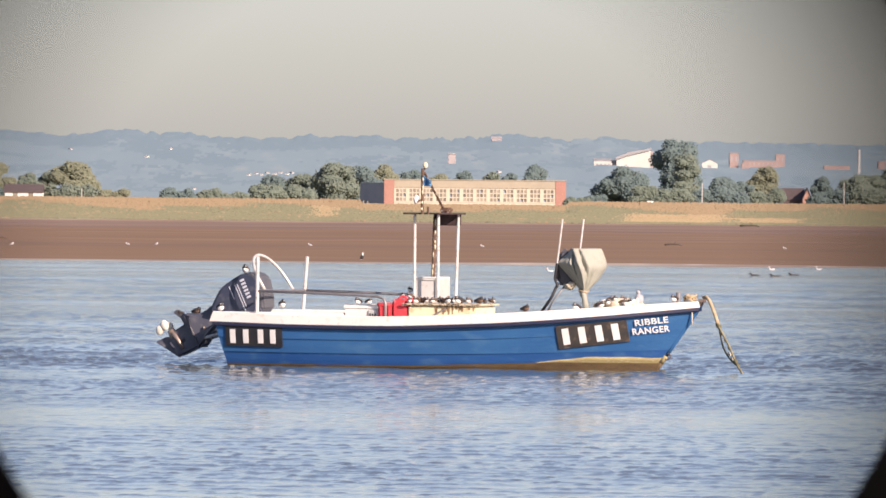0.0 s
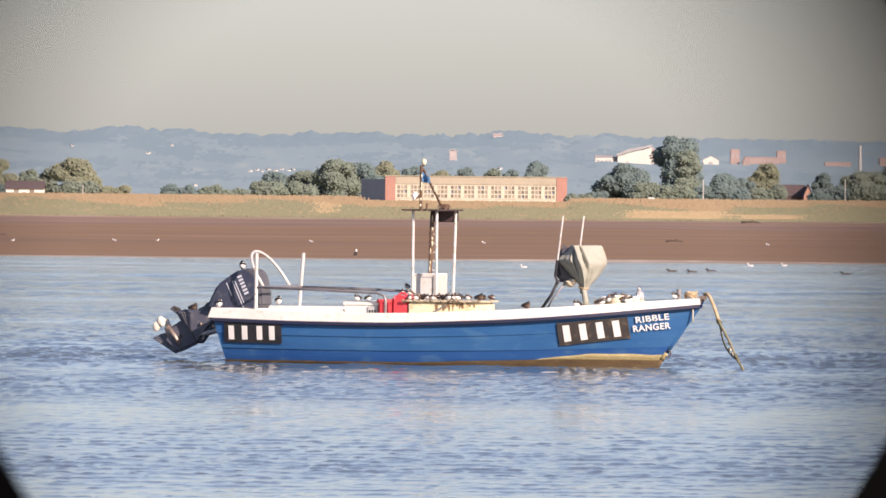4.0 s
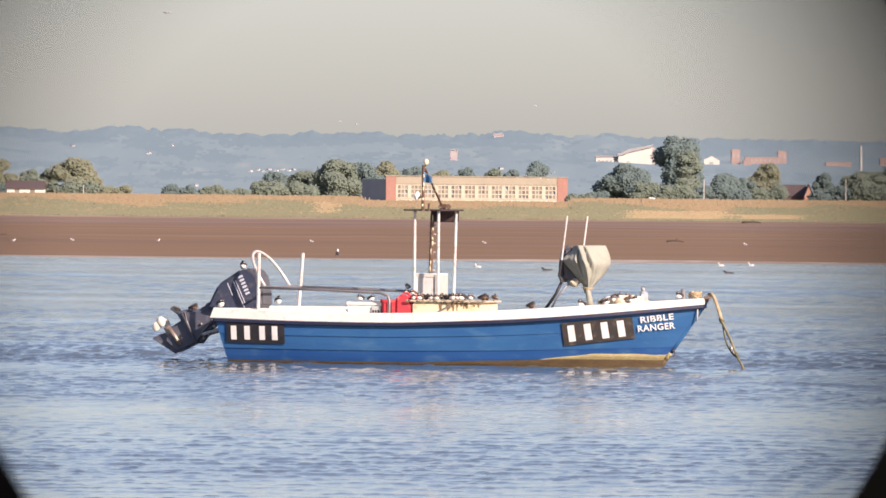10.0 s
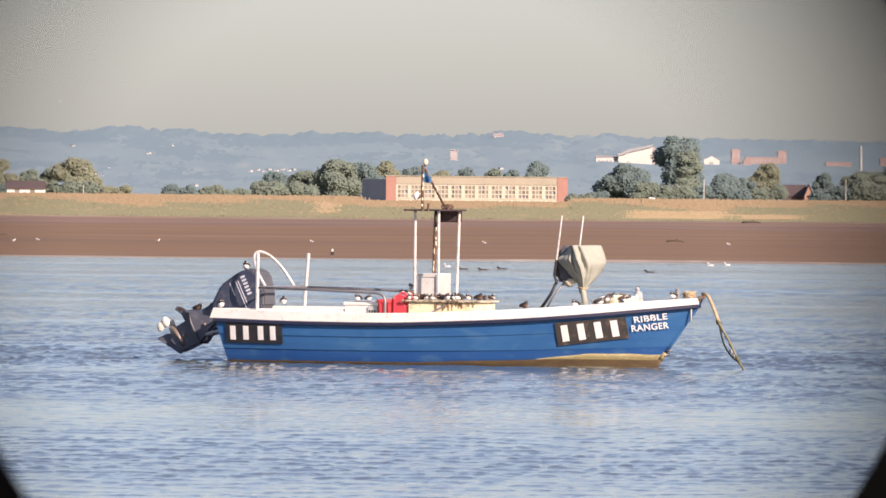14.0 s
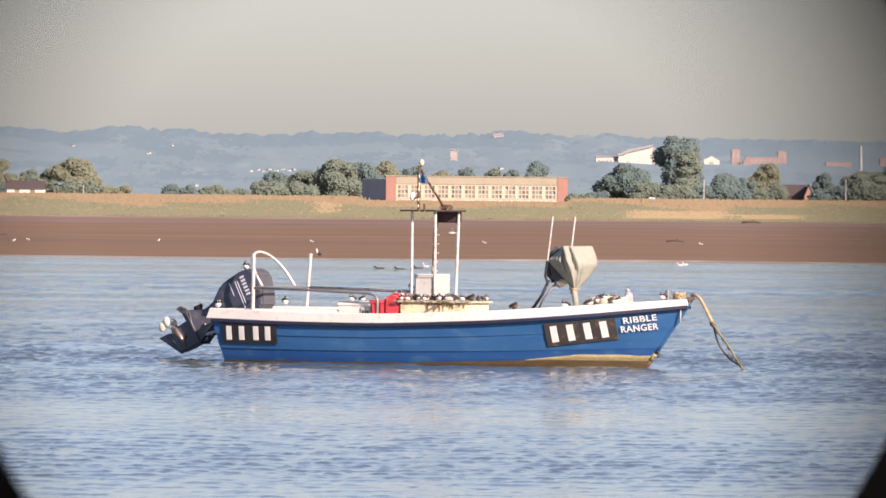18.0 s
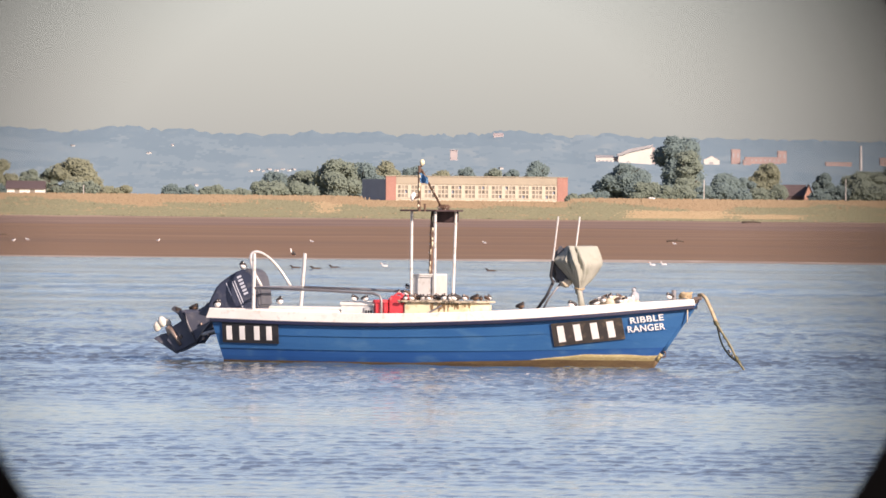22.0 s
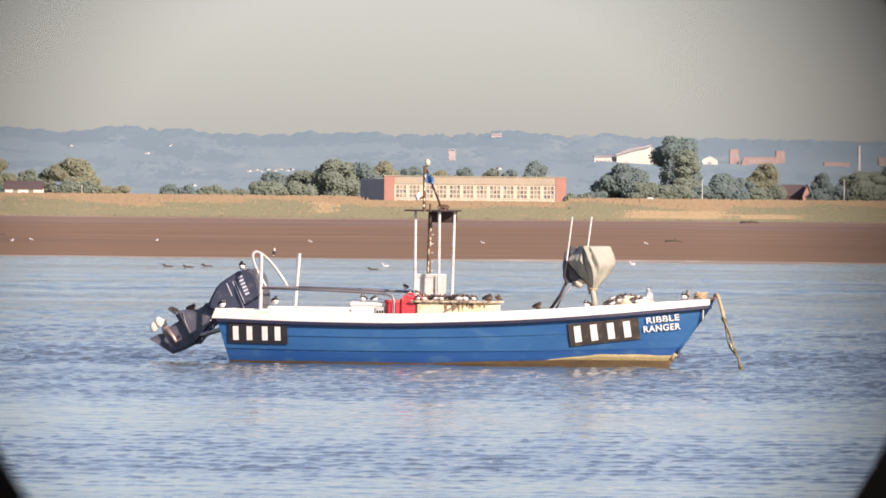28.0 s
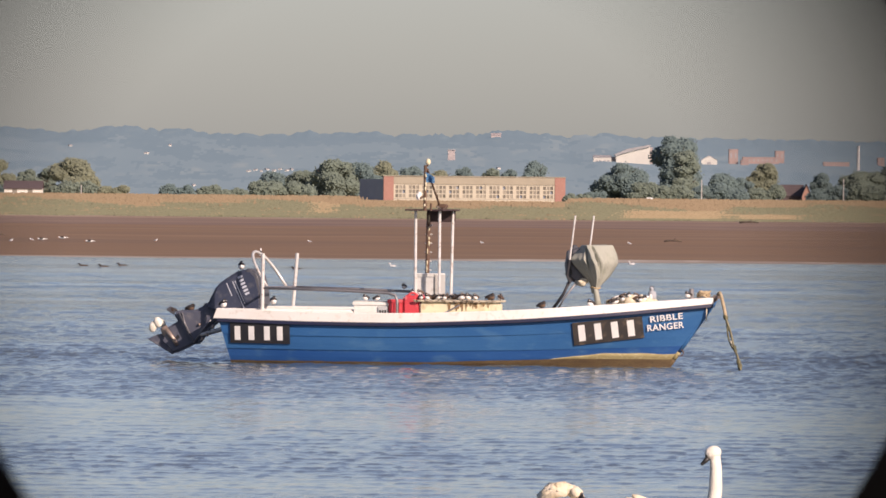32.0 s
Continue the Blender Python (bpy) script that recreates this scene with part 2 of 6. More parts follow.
def water_material():
    mat = bpy.data.materials.new("water")
    mat.use_nodes = True
    n, l = mat.node_tree.nodes, mat.node_tree.links
    b = n["Principled BSDF"]
    b.inputs["Base Color"].default_value = (0.108, 0.130, 0.130, 1)
    b.inputs["Roughness"].default_value = 0.06
    b.inputs["IOR"].default_value = 1.333
    co = n.new("ShaderNodeTexCoord")
    mp = n.new("ShaderNodeMapping")
    mp.inputs["Scale"].default_value = (0.55, 0.8, 1.0)
    l.new(co.outputs["Object"], mp.inputs["Vector"])
    tex = n.new("ShaderNodeTexNoise")
    tex.inputs["Scale"].default_value, tex.inputs["Detail"].default_value = 12.0, 3.0
    l.new(mp.outputs["Vector"], tex.inputs["Vector"])
    bp = n.new("ShaderNodeBump")
    bp.inputs["Strength"].default_value, bp.inputs["Distance"].default_value = 0.5, 0.02
    l.new(tex.outputs["Fac"], bp.inputs["Height"])
    # the open stretch past the boat is ruffled finer and harder by the wind
    sep = n.new("ShaderNodeSeparateXYZ")
    l.new(co.outputs["Object"], sep.inputs[0])
    wind = n.new("ShaderNodeMapRange")
    wind.inputs["From Min"].default_value, wind.inputs["From Max"].default_value = 108.0, 260.0
    wind.inputs["To Min"].default_value, wind.inputs["To Max"].default_value = 0.34, 2.6
    l.new(sep.outputs["Y"], wind.inputs["Value"])
    # cat's-paws and slicks lie in long streaks along the stream
    lay = n.new("ShaderNodeMapping")
    lay.inputs["Scale"].default_value = (0.022, 0.10, 1.0)
    l.new(co.outputs["Object"], lay.inputs["Vector"])
    paws = n.new("ShaderNodeTexNoise")
    paws.inputs["Scale"].default_value, paws.inputs["Detail"].default_value = 1.0, 4.0
    l.new(lay.outputs["Vector"], paws.inputs["Vector"])
    streak = n.new("ShaderNodeMapRange")
    streak.inputs["From Min"].default_value, streak.inputs["From Max"].default_value = 0.40, 0.60
    streak.inputs["To Min"].default_value, streak.inputs["To Max"].default_value = 0.45, 1.75
    l.new(paws.outputs["Fac"], streak.inputs["Value"])
    gust = n.new("ShaderNodeMath")
    gust.operation = "MULTIPLY"
    l.new(wind.outputs["Result"], gust.inputs[0])
    l.new(streak.outputs["Result"], gust.inputs[1])
    l.new(gust.outputs[0], bp.inputs["Strength"])
    l.new(bp.outputs["Normal"], b.inputs["Normal"])
    M["water"] = mat


water_material()


# ---- mesh helpers ----
def link_mesh(name, bm, mat, parent=None, label="", smooth=False):
    me = bpy.data.meshes.new(name)
    bmesh.ops.recalc_face_normals(bm, faces=bm.faces)
    bm.to_mesh(me)
    bm.free()
    me.materials.append(M[mat])
    if smooth:
        me.polygons.foreach_set("use_smooth", [True] * len(me.polygons))
    ob = new(name, me)
    if parent:
        ob.parent = parent
    if label:
        tagged(ob, label)
    return ob


def part(name, bm, mat, parent, label="", smooth=False):
    return link_mesh(name, bm, mat, parent, label, smooth)


def share(name, ob, parent, m):
    """A further piece on the mesh of ob."""
    o = new(name, ob.data)
    o.parent = parent
    o.matrix_basis = m
    return o


def thing(name, label, category, m=None, group=""):
    e = new(name)
    e.empty_display_size = 0.3
    tagged(e, label, category, group)
    if m is not None:
        e.matrix_basis = m
    return e


def bm_box(x0, x1, y0, y1, z0, z1, bevel=0.0, bm=None, seg=2):
    made = bm or bmesh.new()
    tmp = bmesh.new() if bm else made
    r = bmesh.ops.create_cube(tmp, size=1)
    for v in r["verts"]:
        v.co = Vector((x0 + (v.co.x + 0.5) * (x1 - x0), y0 + (v.co.y + 0.5) * (y1 - y0), z0 + (v.co.z + 0.5) * (z1 - z0)))
    if bevel:
        bmesh.ops.bevel(tmp, geom=list(tmp.edges), offset=bevel, segments=seg, affect="EDGES")
    if bm:
        join(made, tmp)
    return made


def join(bm, other):
    me = bpy.data.meshes.new("tmp")
    other.to_mesh(me)
    other.free()
    bm.from_mesh(me)
    bpy.data.meshes.remove(me)


def bm_tube(points, r, seg=10, bm=None, r_end=None, closed_ends=True):
    """A round bar bent along points; r may taper to r_end."""
    bm = bm or bmesh.new()
    pts = [Vector(p) for p in points]
    rings = []
    up = Vector((0, 0, 1))
    for i, p in enumerate(pts):
        d = (pts[min(i + 1, len(pts) - 1)] - pts[max(i - 1, 0)]).normalized()
        ref = up if abs(d.dot(up)) < 0.95 else Vector((1, 0, 0))
        a = d.cross(ref).normalized()
        b = d.cross(a).normalized()
        k = i / max(1, len(pts) - 1)
        rad = r if r_end is None else r + (r_end - r) * k
        rings.append([bm.verts.new(p + (a * math.cos(2 * math.pi * j / seg) + b * math.sin(2 * math.pi * j / seg)) * rad) for j in range(seg)])
    for q, s in zip(rings, rings[1:]):
        for j in range(seg):
            bm.faces.new((q[j], q[(j + 1) % seg], s[(j + 1) % seg], s[j]))
    if closed_ends:
        bm.faces.new(rings[0][::-1])
        bm.faces.new(rings[-1])
    return bm


def bm_blob(cx, cy, cz, rx, ry, rz, u=14, v=8, bm=None, tilt=0.0, lump=0.0, seed=0):
    """A rounded body, tilted nose-up by tilt degrees about y."""
    bm = bm or bmesh.new()
    tmp = bmesh.new()
    bmesh.ops.create_uvsphere(tmp, u_segments=u, v_segments=v, radius=1)
    rot = Matrix.Rotation(radians(-tilt), 3, "Y")
    for w in tmp.verts:
        k = 1 + lump * noise.noise(w.co * 2.0 + Vector((seed, 0, 0)))
        w.co = rot @ Vector((w.co.x * rx * k, w.co.y * ry * k, w.co.z * rz * k)) + Vector((cx, cy, cz))
    join(bm, tmp)
    return bm


def bm_prism(profile, y0, y1, bevel=0.0, taper=1.0, seg=2):
    """A side profile of (x, z) given thickness from y0 to y1; taper narrows nothing but rounds the rims by bevel."""
    bm = bmesh.new()
    near = [bm.verts.new((x, y0, z)) for x, z in profile]
    far = [bm.verts.new((x, y1, z)) for x, z in profile]
    k = len(profile)
    bm.faces.new(near)
    bm.faces.new(far[::-1])
    for i in range(k):
        bm.faces.new((near[i], far[i], far[(i + 1) % k], near[(i + 1) % k]))
    bmesh.ops.recalc_face_normals(bm, faces=bm.faces)
    if bevel:
        bmesh.ops.bevel(bm, geom=list(bm.edges), offset=bevel, segments=seg, affect="EDGES")
    return bm


def arc(a, b, rise, n=8, axis=2):
    pts = []
    for i in range(n + 1):
        k = i / n
        p = Vector(a).lerp(Vector(b), k)
        p[axis] += rise * 4 * k * (1 - k)
        pts.append(p)
    return pts


# ---- ground: one sheet from the near bank, under the river, over mud and marsh to the hills ----
def lerp_table(x, table):
    if x <= table[0][0]:
        return table[0][1]
    for (a, p), (b, q) in zip(table, table[1:]):
        if x <= b:
            return p + (q - p) * (x - a) / (b - a)
    return table[-1][1]


GROUND_Z = ((-400, 1.2), (20, 0.85), (36, 0.2), (48, -1.0), (150, -1.6), (372, -0.30), (386, 0.0), (400, 0.06), (500, 0.42), (640, 0.74),
            (650, 0.93), (1000, 1.0), (6000, 1.0))


def ground_z(x, y):
    z = lerp_table(y, GROUND_Z)
    if 372 < y < 400:
        z += 0.05 * noise.noise((x * 0.06, y * 0.02, 3.0))
    if 395 < y < 660:
        z += 0.05 * noise.noise((x * 0.05, y * 0.03, 0)) + 0.022 * noise.noise((x * 0.4, y * 0.12, 5))
    return z


def build_ground():
    ys = [-400, -100, 0, 20, 28, 36, 48, 90, 150, 250, 330, 360, 372]
    ys += [376 + 2 * i for i in range(12)] + [402 + 4 * i for i in range(60)] + [642, 646, 649, 651, 654, 660, 680, 720, 800, 900, 1000, 1500, 2500, 4000, 6000]
    xs = [-4000, -1500, -500, -200, -100] + [-50 + i for i in range(101)] + [100, 200, 500, 1500, 4000]
    verts = [(x, y + (6 * noise.noise((x * 0.05, 7, 0)) if 640 < y < 656 else 0), ground_z(x, y)) for y in ys for x in xs]
    w = len(xs)
    faces, kinds = [], []
    for j in range(len(ys) - 1):
        for i in range(w - 1):
            faces.append((j * w + i, j * w + i + 1, (j + 1) * w + i + 1, (j + 1) * w + i))
            kinds.append(0 if ys[j] < 372 else 5 if 382 < ys[j] < 391 else 4 if 578 < ys[j] < 645 else 1 if ys[j] < 646 else 3 if ys[j] < 650 else 2)
    me = bpy.data.meshes.new("ground")
    me.from_pydata(verts, [], faces)
    for k in ("riverbed", "mud", "marsh", "pale_edge", "bank_mud", "wet_edge"):
        me.materials.append(M[k])
    me.polygons.foreach_set("material_index", kinds)
    me.polygons.foreach_set("use_smooth", [True] * len(faces))
    tagged(new("ground", me), "brown tidal mudflat rising to flat grassy marsh", "ground", kind="structure")


build_ground()


# ---- water: a rippled sheet that drifts with the current ----
def build_water():
    rng = np.random.default_rng(7)
    ys = [-60.0, 0.0, 30.0, 60.0, 80.0]
    y = 82.0
    while y < 395:
        ys.append(y)
        y += y * (0.0006 if y < 150 else 0.0006 + 0.0009 * min(1, (y - 150) / 60))
    ys += [400.0, 420.0]
    ys = np.array(ys)
    u = np.concatenate([[0.0], np.linspace(0, 1, 540), [1.0]])
    half = 0.0445 * np.clip(ys, 40, 400)
    X = -half[:, None] + u[None, :] * (2 * half[:, None] + 23.0)
    X[:, 0], X[:, -1] = -500, 500
    Y = np.repeat(ys[:, None], len(u), 1)
    Z = np.zeros_like(X)
    for i in range(60):
        lam = 0.12 * (2.0 ** rng.random()) if i < 46 else rng.uniform(0.5, 1.3)
        ang = rng.normal(0.0, 0.55) + 0.12
        kx, ky = 2 * np.pi / lam * np.sin(ang), 2 * np.pi / lam * np.cos(ang)
        ph = rng.random() * 6.28
        # crests lengthen along the stream farther out
        kx = kx * (1.15 - 0.98 * np.clip((Y - 115) / 165, 0, 1))
        Z += WAVE * lam * (1.0 if i < 46 else 0.4) * np.sin(kx * X + ky * Y + ph)
    # peaked crests and flat troughs
    peak = Z / Z.std()
    Z = Z.std() * 0.40 * (np.exp(0.75 * np.clip(peak, -2.5, 2.2)) - 1)
    # calmer and rougher stretches lie along the stream
    calm = np.zeros_like(X)
    for i in range(9):
        kx, ky, ph = rng.normal(0, 0.035), rng.normal(0, 0.24), rng.random() * 6.28
        calm += np.sin(kx * X + ky * Y + ph)
    # smooth slicks and wind-ruffled bands that lie across the whole river
    ruffle = np.interp(ys, (82, 92, 104, 112, 120, 132, 142, 152, 172, 186, 205, 222, 240, 262, 284, 304, 330, 360, 386),
                       (1.3, 1.25, 1.05, 1.0, 1.15, 1.45, 1.9, 2.5, 2.7, 2.7, 2.6, 1.7, 2.2, 2.9, 3.0, 2.6, 2.1, 1.9, 1.8))
    Z *= ruffle[:, None] * (0.95 + 0.32 * np.clip(calm / 2.2, -1.15, 1.2))
    Z[:4] *= 0
    Z[:, 0] = Z[:, -1] = 0
    h, w = X.shape
    me = bpy.data.meshes.new("water")
    me.vertices.add(h * w)
    me.vertices.foreach_set("co", np.stack([X, Y, Z], 2).astype(np.float32).ravel())
    a = (np.arange(h - 1)[:, None] * w + np.arange(w - 1)[None, :]).ravel()
    quads = np.stack([a, a + 1, a + w + 1, a + w], 1).astype(np.int32)
    me.loops.add(quads.size)
    me.loops.foreach_set("vertex_index", quads.ravel())
    me.polygons.add(len(quads))
    me.polygons.foreach_set("loop_start", np.arange(0, quads.size, 4, dtype=np.int32))
    me.polygons.foreach_set("use_smooth", np.ones(len(quads), dtype=bool))
    me.update()
    me.validate()
    me.materials.append(M["water"])
    return tagged(new("water", me), "rippled grey-blue tidal river water drifting past", "water", kind="structure")


water = build_water()

# ---- far hills ----
HILL_RIDGE = ((-300, 236), (0, 233), (100, 240), (210, 229), (290, 233), (420, 241), (520, 239), (680, 237), (740, 241), (850, 238), (880, 233),
              (960, 234), (1010, 243), (1060, 233), (1140, 241), (1300, 243), (1400, 243), (1568, 245), (1900, 250))
HILL_Y0, HILL_Y1 = 4250.0, 4650.0


def hill_z(x, y):
    across = 784 + x * 18450 / 4600
    top = 2.44 + (345 - lerp_table(across, HILL_RIDGE)) * HILL_Y1 / 18450
    k = min(1, max(0, (y - HILL_Y0) / (HILL_Y1 - HILL_Y0)))
    return 0.8 + (top - 0.8) * (0.25 * k + 0.75 * k ** 1.3)


def build_hill():
    xs = [-420 + i * 1.4 for i in range(601)]
    rows = [0.02 * i for i in range(51)] + [1.02]
    verts = []
    for k in rows:
        y = HILL_Y0 + (HILL_Y1 - HILL_Y0) * min(1, k) + (k > 1) * 40
        for x in xs:
            z = hill_z(x, y)
            crowns = 1.0 - 1.5 * abs(noise.noise((x * 0.067, 2, 1))) - 2.4 * abs(noise.noise((x * 0.17, 2, 4))) - 1.6 * abs(noise.noise((x * 0.36, 2, 7))) + noise.noise((x * 0.11, 2, 14)) * 1.1
            z += max(0, (k - 0.9) / 0.1) * crowns - (6 if k > 1 else 0)
            verts.append((x, y, z))
    w = len(xs)
    faces, kinds = [], []
    for j in range(len(rows) - 1):
        for i in range(w - 1):
            faces.append((j * w + i, j * w + i + 1, (j + 1) * w + i + 1, (j + 1) * w + i))
            k, x = rows[j], xs[i]
            # a belt of trees along the crest, woods and hedges below it
            wood = noise.noise((x * 0.022, k * 7, 2)) + 0.6 * noise.noise((x * 0.10, k * 16, 6)) + 0.45 * noise.noise((x * 0.35, k * 34, 6))
            kinds.append(1 if wood + 3.2 * max(0, k - 0.76) - 0.18 > 0 else 0)
    me = bpy.data.meshes.new("backdrop")
    me.from_pydata(verts, [], faces)
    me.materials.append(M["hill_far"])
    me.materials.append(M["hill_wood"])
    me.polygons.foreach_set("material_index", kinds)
    me.polygons.foreach_set("use_smooth", [True] * len(faces))
    tagged(new("backdrop", me), "long hazy blue wooded ridge on the horizon", "hill", kind="structure")


build_hill()


def place(across, down, y):
    """World x and z of a sight line (across and down on a scale of 18450 to the radian) at y metres off."""
    x, v = across - 784, down - 441
    r = radians(0.55)
    return (x * math.cos(r) + v * math.sin(r)) * y / 18450, 2.44 + (345 - 441 - (-x * math.sin(r) + v * math.cos(r))) * y / 18450


def hill_spot(across, down):
    """The place on the hill's slope that a sight line meets."""
    y = HILL_Y0
    while y < HILL_Y1:
        x, z = place(across, down, y)
        if hill_z(x, y) >= z:
            break
        y += 4
    return x, y, min(hill_z(x, y), z)


# ---- far buildings ----
def bm_gable(x0, x1, y0, y1, z0, eave, ridge, along_x=True):
    bm = bmesh.new()
    if along_x:
        prof = [(y0, z0), (y0, eave), ((y0 + y1) / 2, ridge), (y1, eave), (y1, z0)]
        a = [bm.verts.new((x0, p, q)) for p, q in prof]
        b = [bm.verts.new((x1, p, q)) for p, q in prof]
    else:
        prof = [(x0, z0), (x0, eave), ((x0 + x1) / 2, ridge), (x1, eave), (x1, z0)]
        a = [bm.verts.new((p, y0, q)) for p, q in prof]
        b = [bm.verts.new((p, y1, q)) for p, q in prof]
    bm.faces.new(a)
    bm.faces.new(b[::-1])
    for i in range(5):
        bm.faces.new((a[i], b[i], b[(i + 1) % 5], a[(i + 1) % 5]))
    bmesh.ops.recalc_face_normals(bm, faces=bm.faces)
    return bm


def bm_roof(x0, x1, y0, y1, eave, ridge, over=0.3, thick=0.25, along_x=True):
    bm = bmesh.new()
    if along_x:
        m = (y0 + y1) / 2
        for s in (y0 - over, y1 + over):
            e = eave - over * (ridge - eave) / (m - y0)
            q = [(x0 - over, s, e), (x1 + over, s, e), (x1 + over, m, ridge), (x0 - over, m, ridge)]
            v = [bm.verts.new(p) for p in q] + [bm.verts.new((p[0], p[1], p[2] + thick)) for p in q]
            for f in ((0, 1, 2, 3), (4, 5, 6, 7), (0, 1, 5, 4), (1, 2, 6, 5), (2, 3, 7, 6), (3, 0, 4, 7)):
                bm.faces.new([v[i] for i in f])
    else:
        m = (x0 + x1) / 2
        for s in (x0 - over, x1 + over):
            e = eave - over * (ridge - eave) / (m - x0)
            q = [(s, y0 - over, e), (s, y1 + over, e), (m, y1 + over, ridge), (m, y0 - over, ridge)]
            v = [bm.verts.new(p) for p in q] + [bm.verts.new((p[0], p[1], p[2] + thick)) for p in q]
            for f in ((0, 1, 2, 3), (4, 5, 6, 7), (0, 1, 5, 4), (1, 2, 6, 5), (2, 3, 7, 6), (3, 0, 4, 7)):
                bm.faces.new([v[i] for i in f])
    return bm


def brick_hall():
    e = thing("brick_hall", "long low red-brick hall with rows of cream-framed windows", "building", pose(0, 2200, 1.0))
    xl, zt = place(683, 312, 2200)
    xr, _ = place(1005, 314, 2200)
    wl, wt = place(701, 326, 2200)
    wr, _ = place(986, 328, 2200)
    zt, wt = zt - 1, wt - 1
    part("pier", bm_box(xl, wl, 0, 14, 0, zt, 0.05), "brick_red", e, "red brick end pier")
    part("pier", bm_box(wr, xr, 0, 14, 0, zt, 0.05), "brick_red", e, "red brick end pier")
    part("roof", bm_box(wl, wr, 0.05, 14, wt, zt - 0.05, 0.04), "roof_band", e, "tan flat roof band")
    part("coping", bm_box(xl - 0.1, xr + 0.1, -0.12, 14.1, zt, zt + 0.16), "roof_band", e)
    part("wall", bm_box(wl, wr, 0.45, 14, 0, wt), "slate_blue", e)
    part("plinth", bm_box(wl, wr, 0.0, 0.44, 0, 0.55), "window_cream", e)
    bays = 12
    bw = (wr - wl) / bays
    sash = None
    pane = None
    for i in range(bays):
        x0 = wl + i * bw
        bm = bmesh.new()
        cols, rows = 3, 3
        z0, z1 = 0.6, wt - 0.05
        side = 0.30
        cw = (bw - 2 * side) / cols
        rh = (z1 - z0 - 0.22) / rows
        bm_box(0, side + 0.08, 0.12, 0.4, z0, z1, bm=bm)
        bm_box(bw - side - 0.08, bw, 0.12, 0.4, z0, z1, bm=bm)
        for c in range(1, cols):
            bm_box(side + c * cw - 0.09, side + c * cw + 0.09, 0.14, 0.4, z0, z1, bm=bm)
        for r in range(rows + 1):
            bm_box(0, bw, 0.16, 0.39, z0 + r * rh, z0 + r * rh + 0.22, bm=bm)
        if sash is None:
            sash = part("window_frame", bm, "window_cream", e, "cream painted window frame")
            sash.matrix_basis = pose(x0, 0, 0)
            frame_ob = sash
            pane = part("pane", bm_box(0, cw - 0.16, 0.24, 0.28, 0, rh - 0.23), "pane_dark", frame_ob, "dark window pane")
            pane.matrix_basis = pose(side + 0.08, 0, z0 + 0.225)
        else:
            bm.free()
            frame_ob = share("window_frame", sash, e, pose(x0, 0, 0))
        for c in range(cols):
            for r in range(rows):
                if (i or c or r) and (i * 7 + c * 3 + r * 5) % 11:
                    share("pane", pane, frame_ob, pose(side + 0.08 + c * cw, 0, z0 + 0.225 + r * rh))
    ax, az = place(641, 317, 2208)
    bm = bmesh.new()
    plan = [(xl - 0.02, 0.4), (xl - 0.02, 14), (ax, 14), (ax, 8)]
    lo = [bm.verts.new((x, y, 0)) for x, y in plan]
    hi = [bm.verts.new((x, y, az - 1)) for x, y in plan]
    bm.faces.new(lo)
    bm.faces.new(hi)
    for i in range(4):
        bm.faces.new((lo[i], lo[(i + 1) % 4], hi[(i + 1) % 4], hi[i]))
    # the wing's wall colour includes the bluish tint of its shade
    part("side_wing", bm, "slate_blue", e, "blue-grey side wing in shade")


def house(across0, across1, eave_down, ridge_down, y, wall, roof, label, along_x=True, base_z=1.0, deep=8.0, name="house", base_y=None):
    x0, eave = place(across0, eave_down, y)
    x1, ridge = place(across1, ridge_down, y)
    b = base_z
    e = thing(name, label, "house", pose((x0 + x1) / 2, y, b))
    h = (x1 - x0) / 2
    part("wall", bm_gable(-h, h, 0, deep, 0, eave - b, ridge - b - 0.1, along_x), wall, e)
    part("roof", bm_roof(-h, h, 0, deep, eave - b, ridge - b, 0.25, 0.2, along_x), roof, e)
    return e, h, eave - b


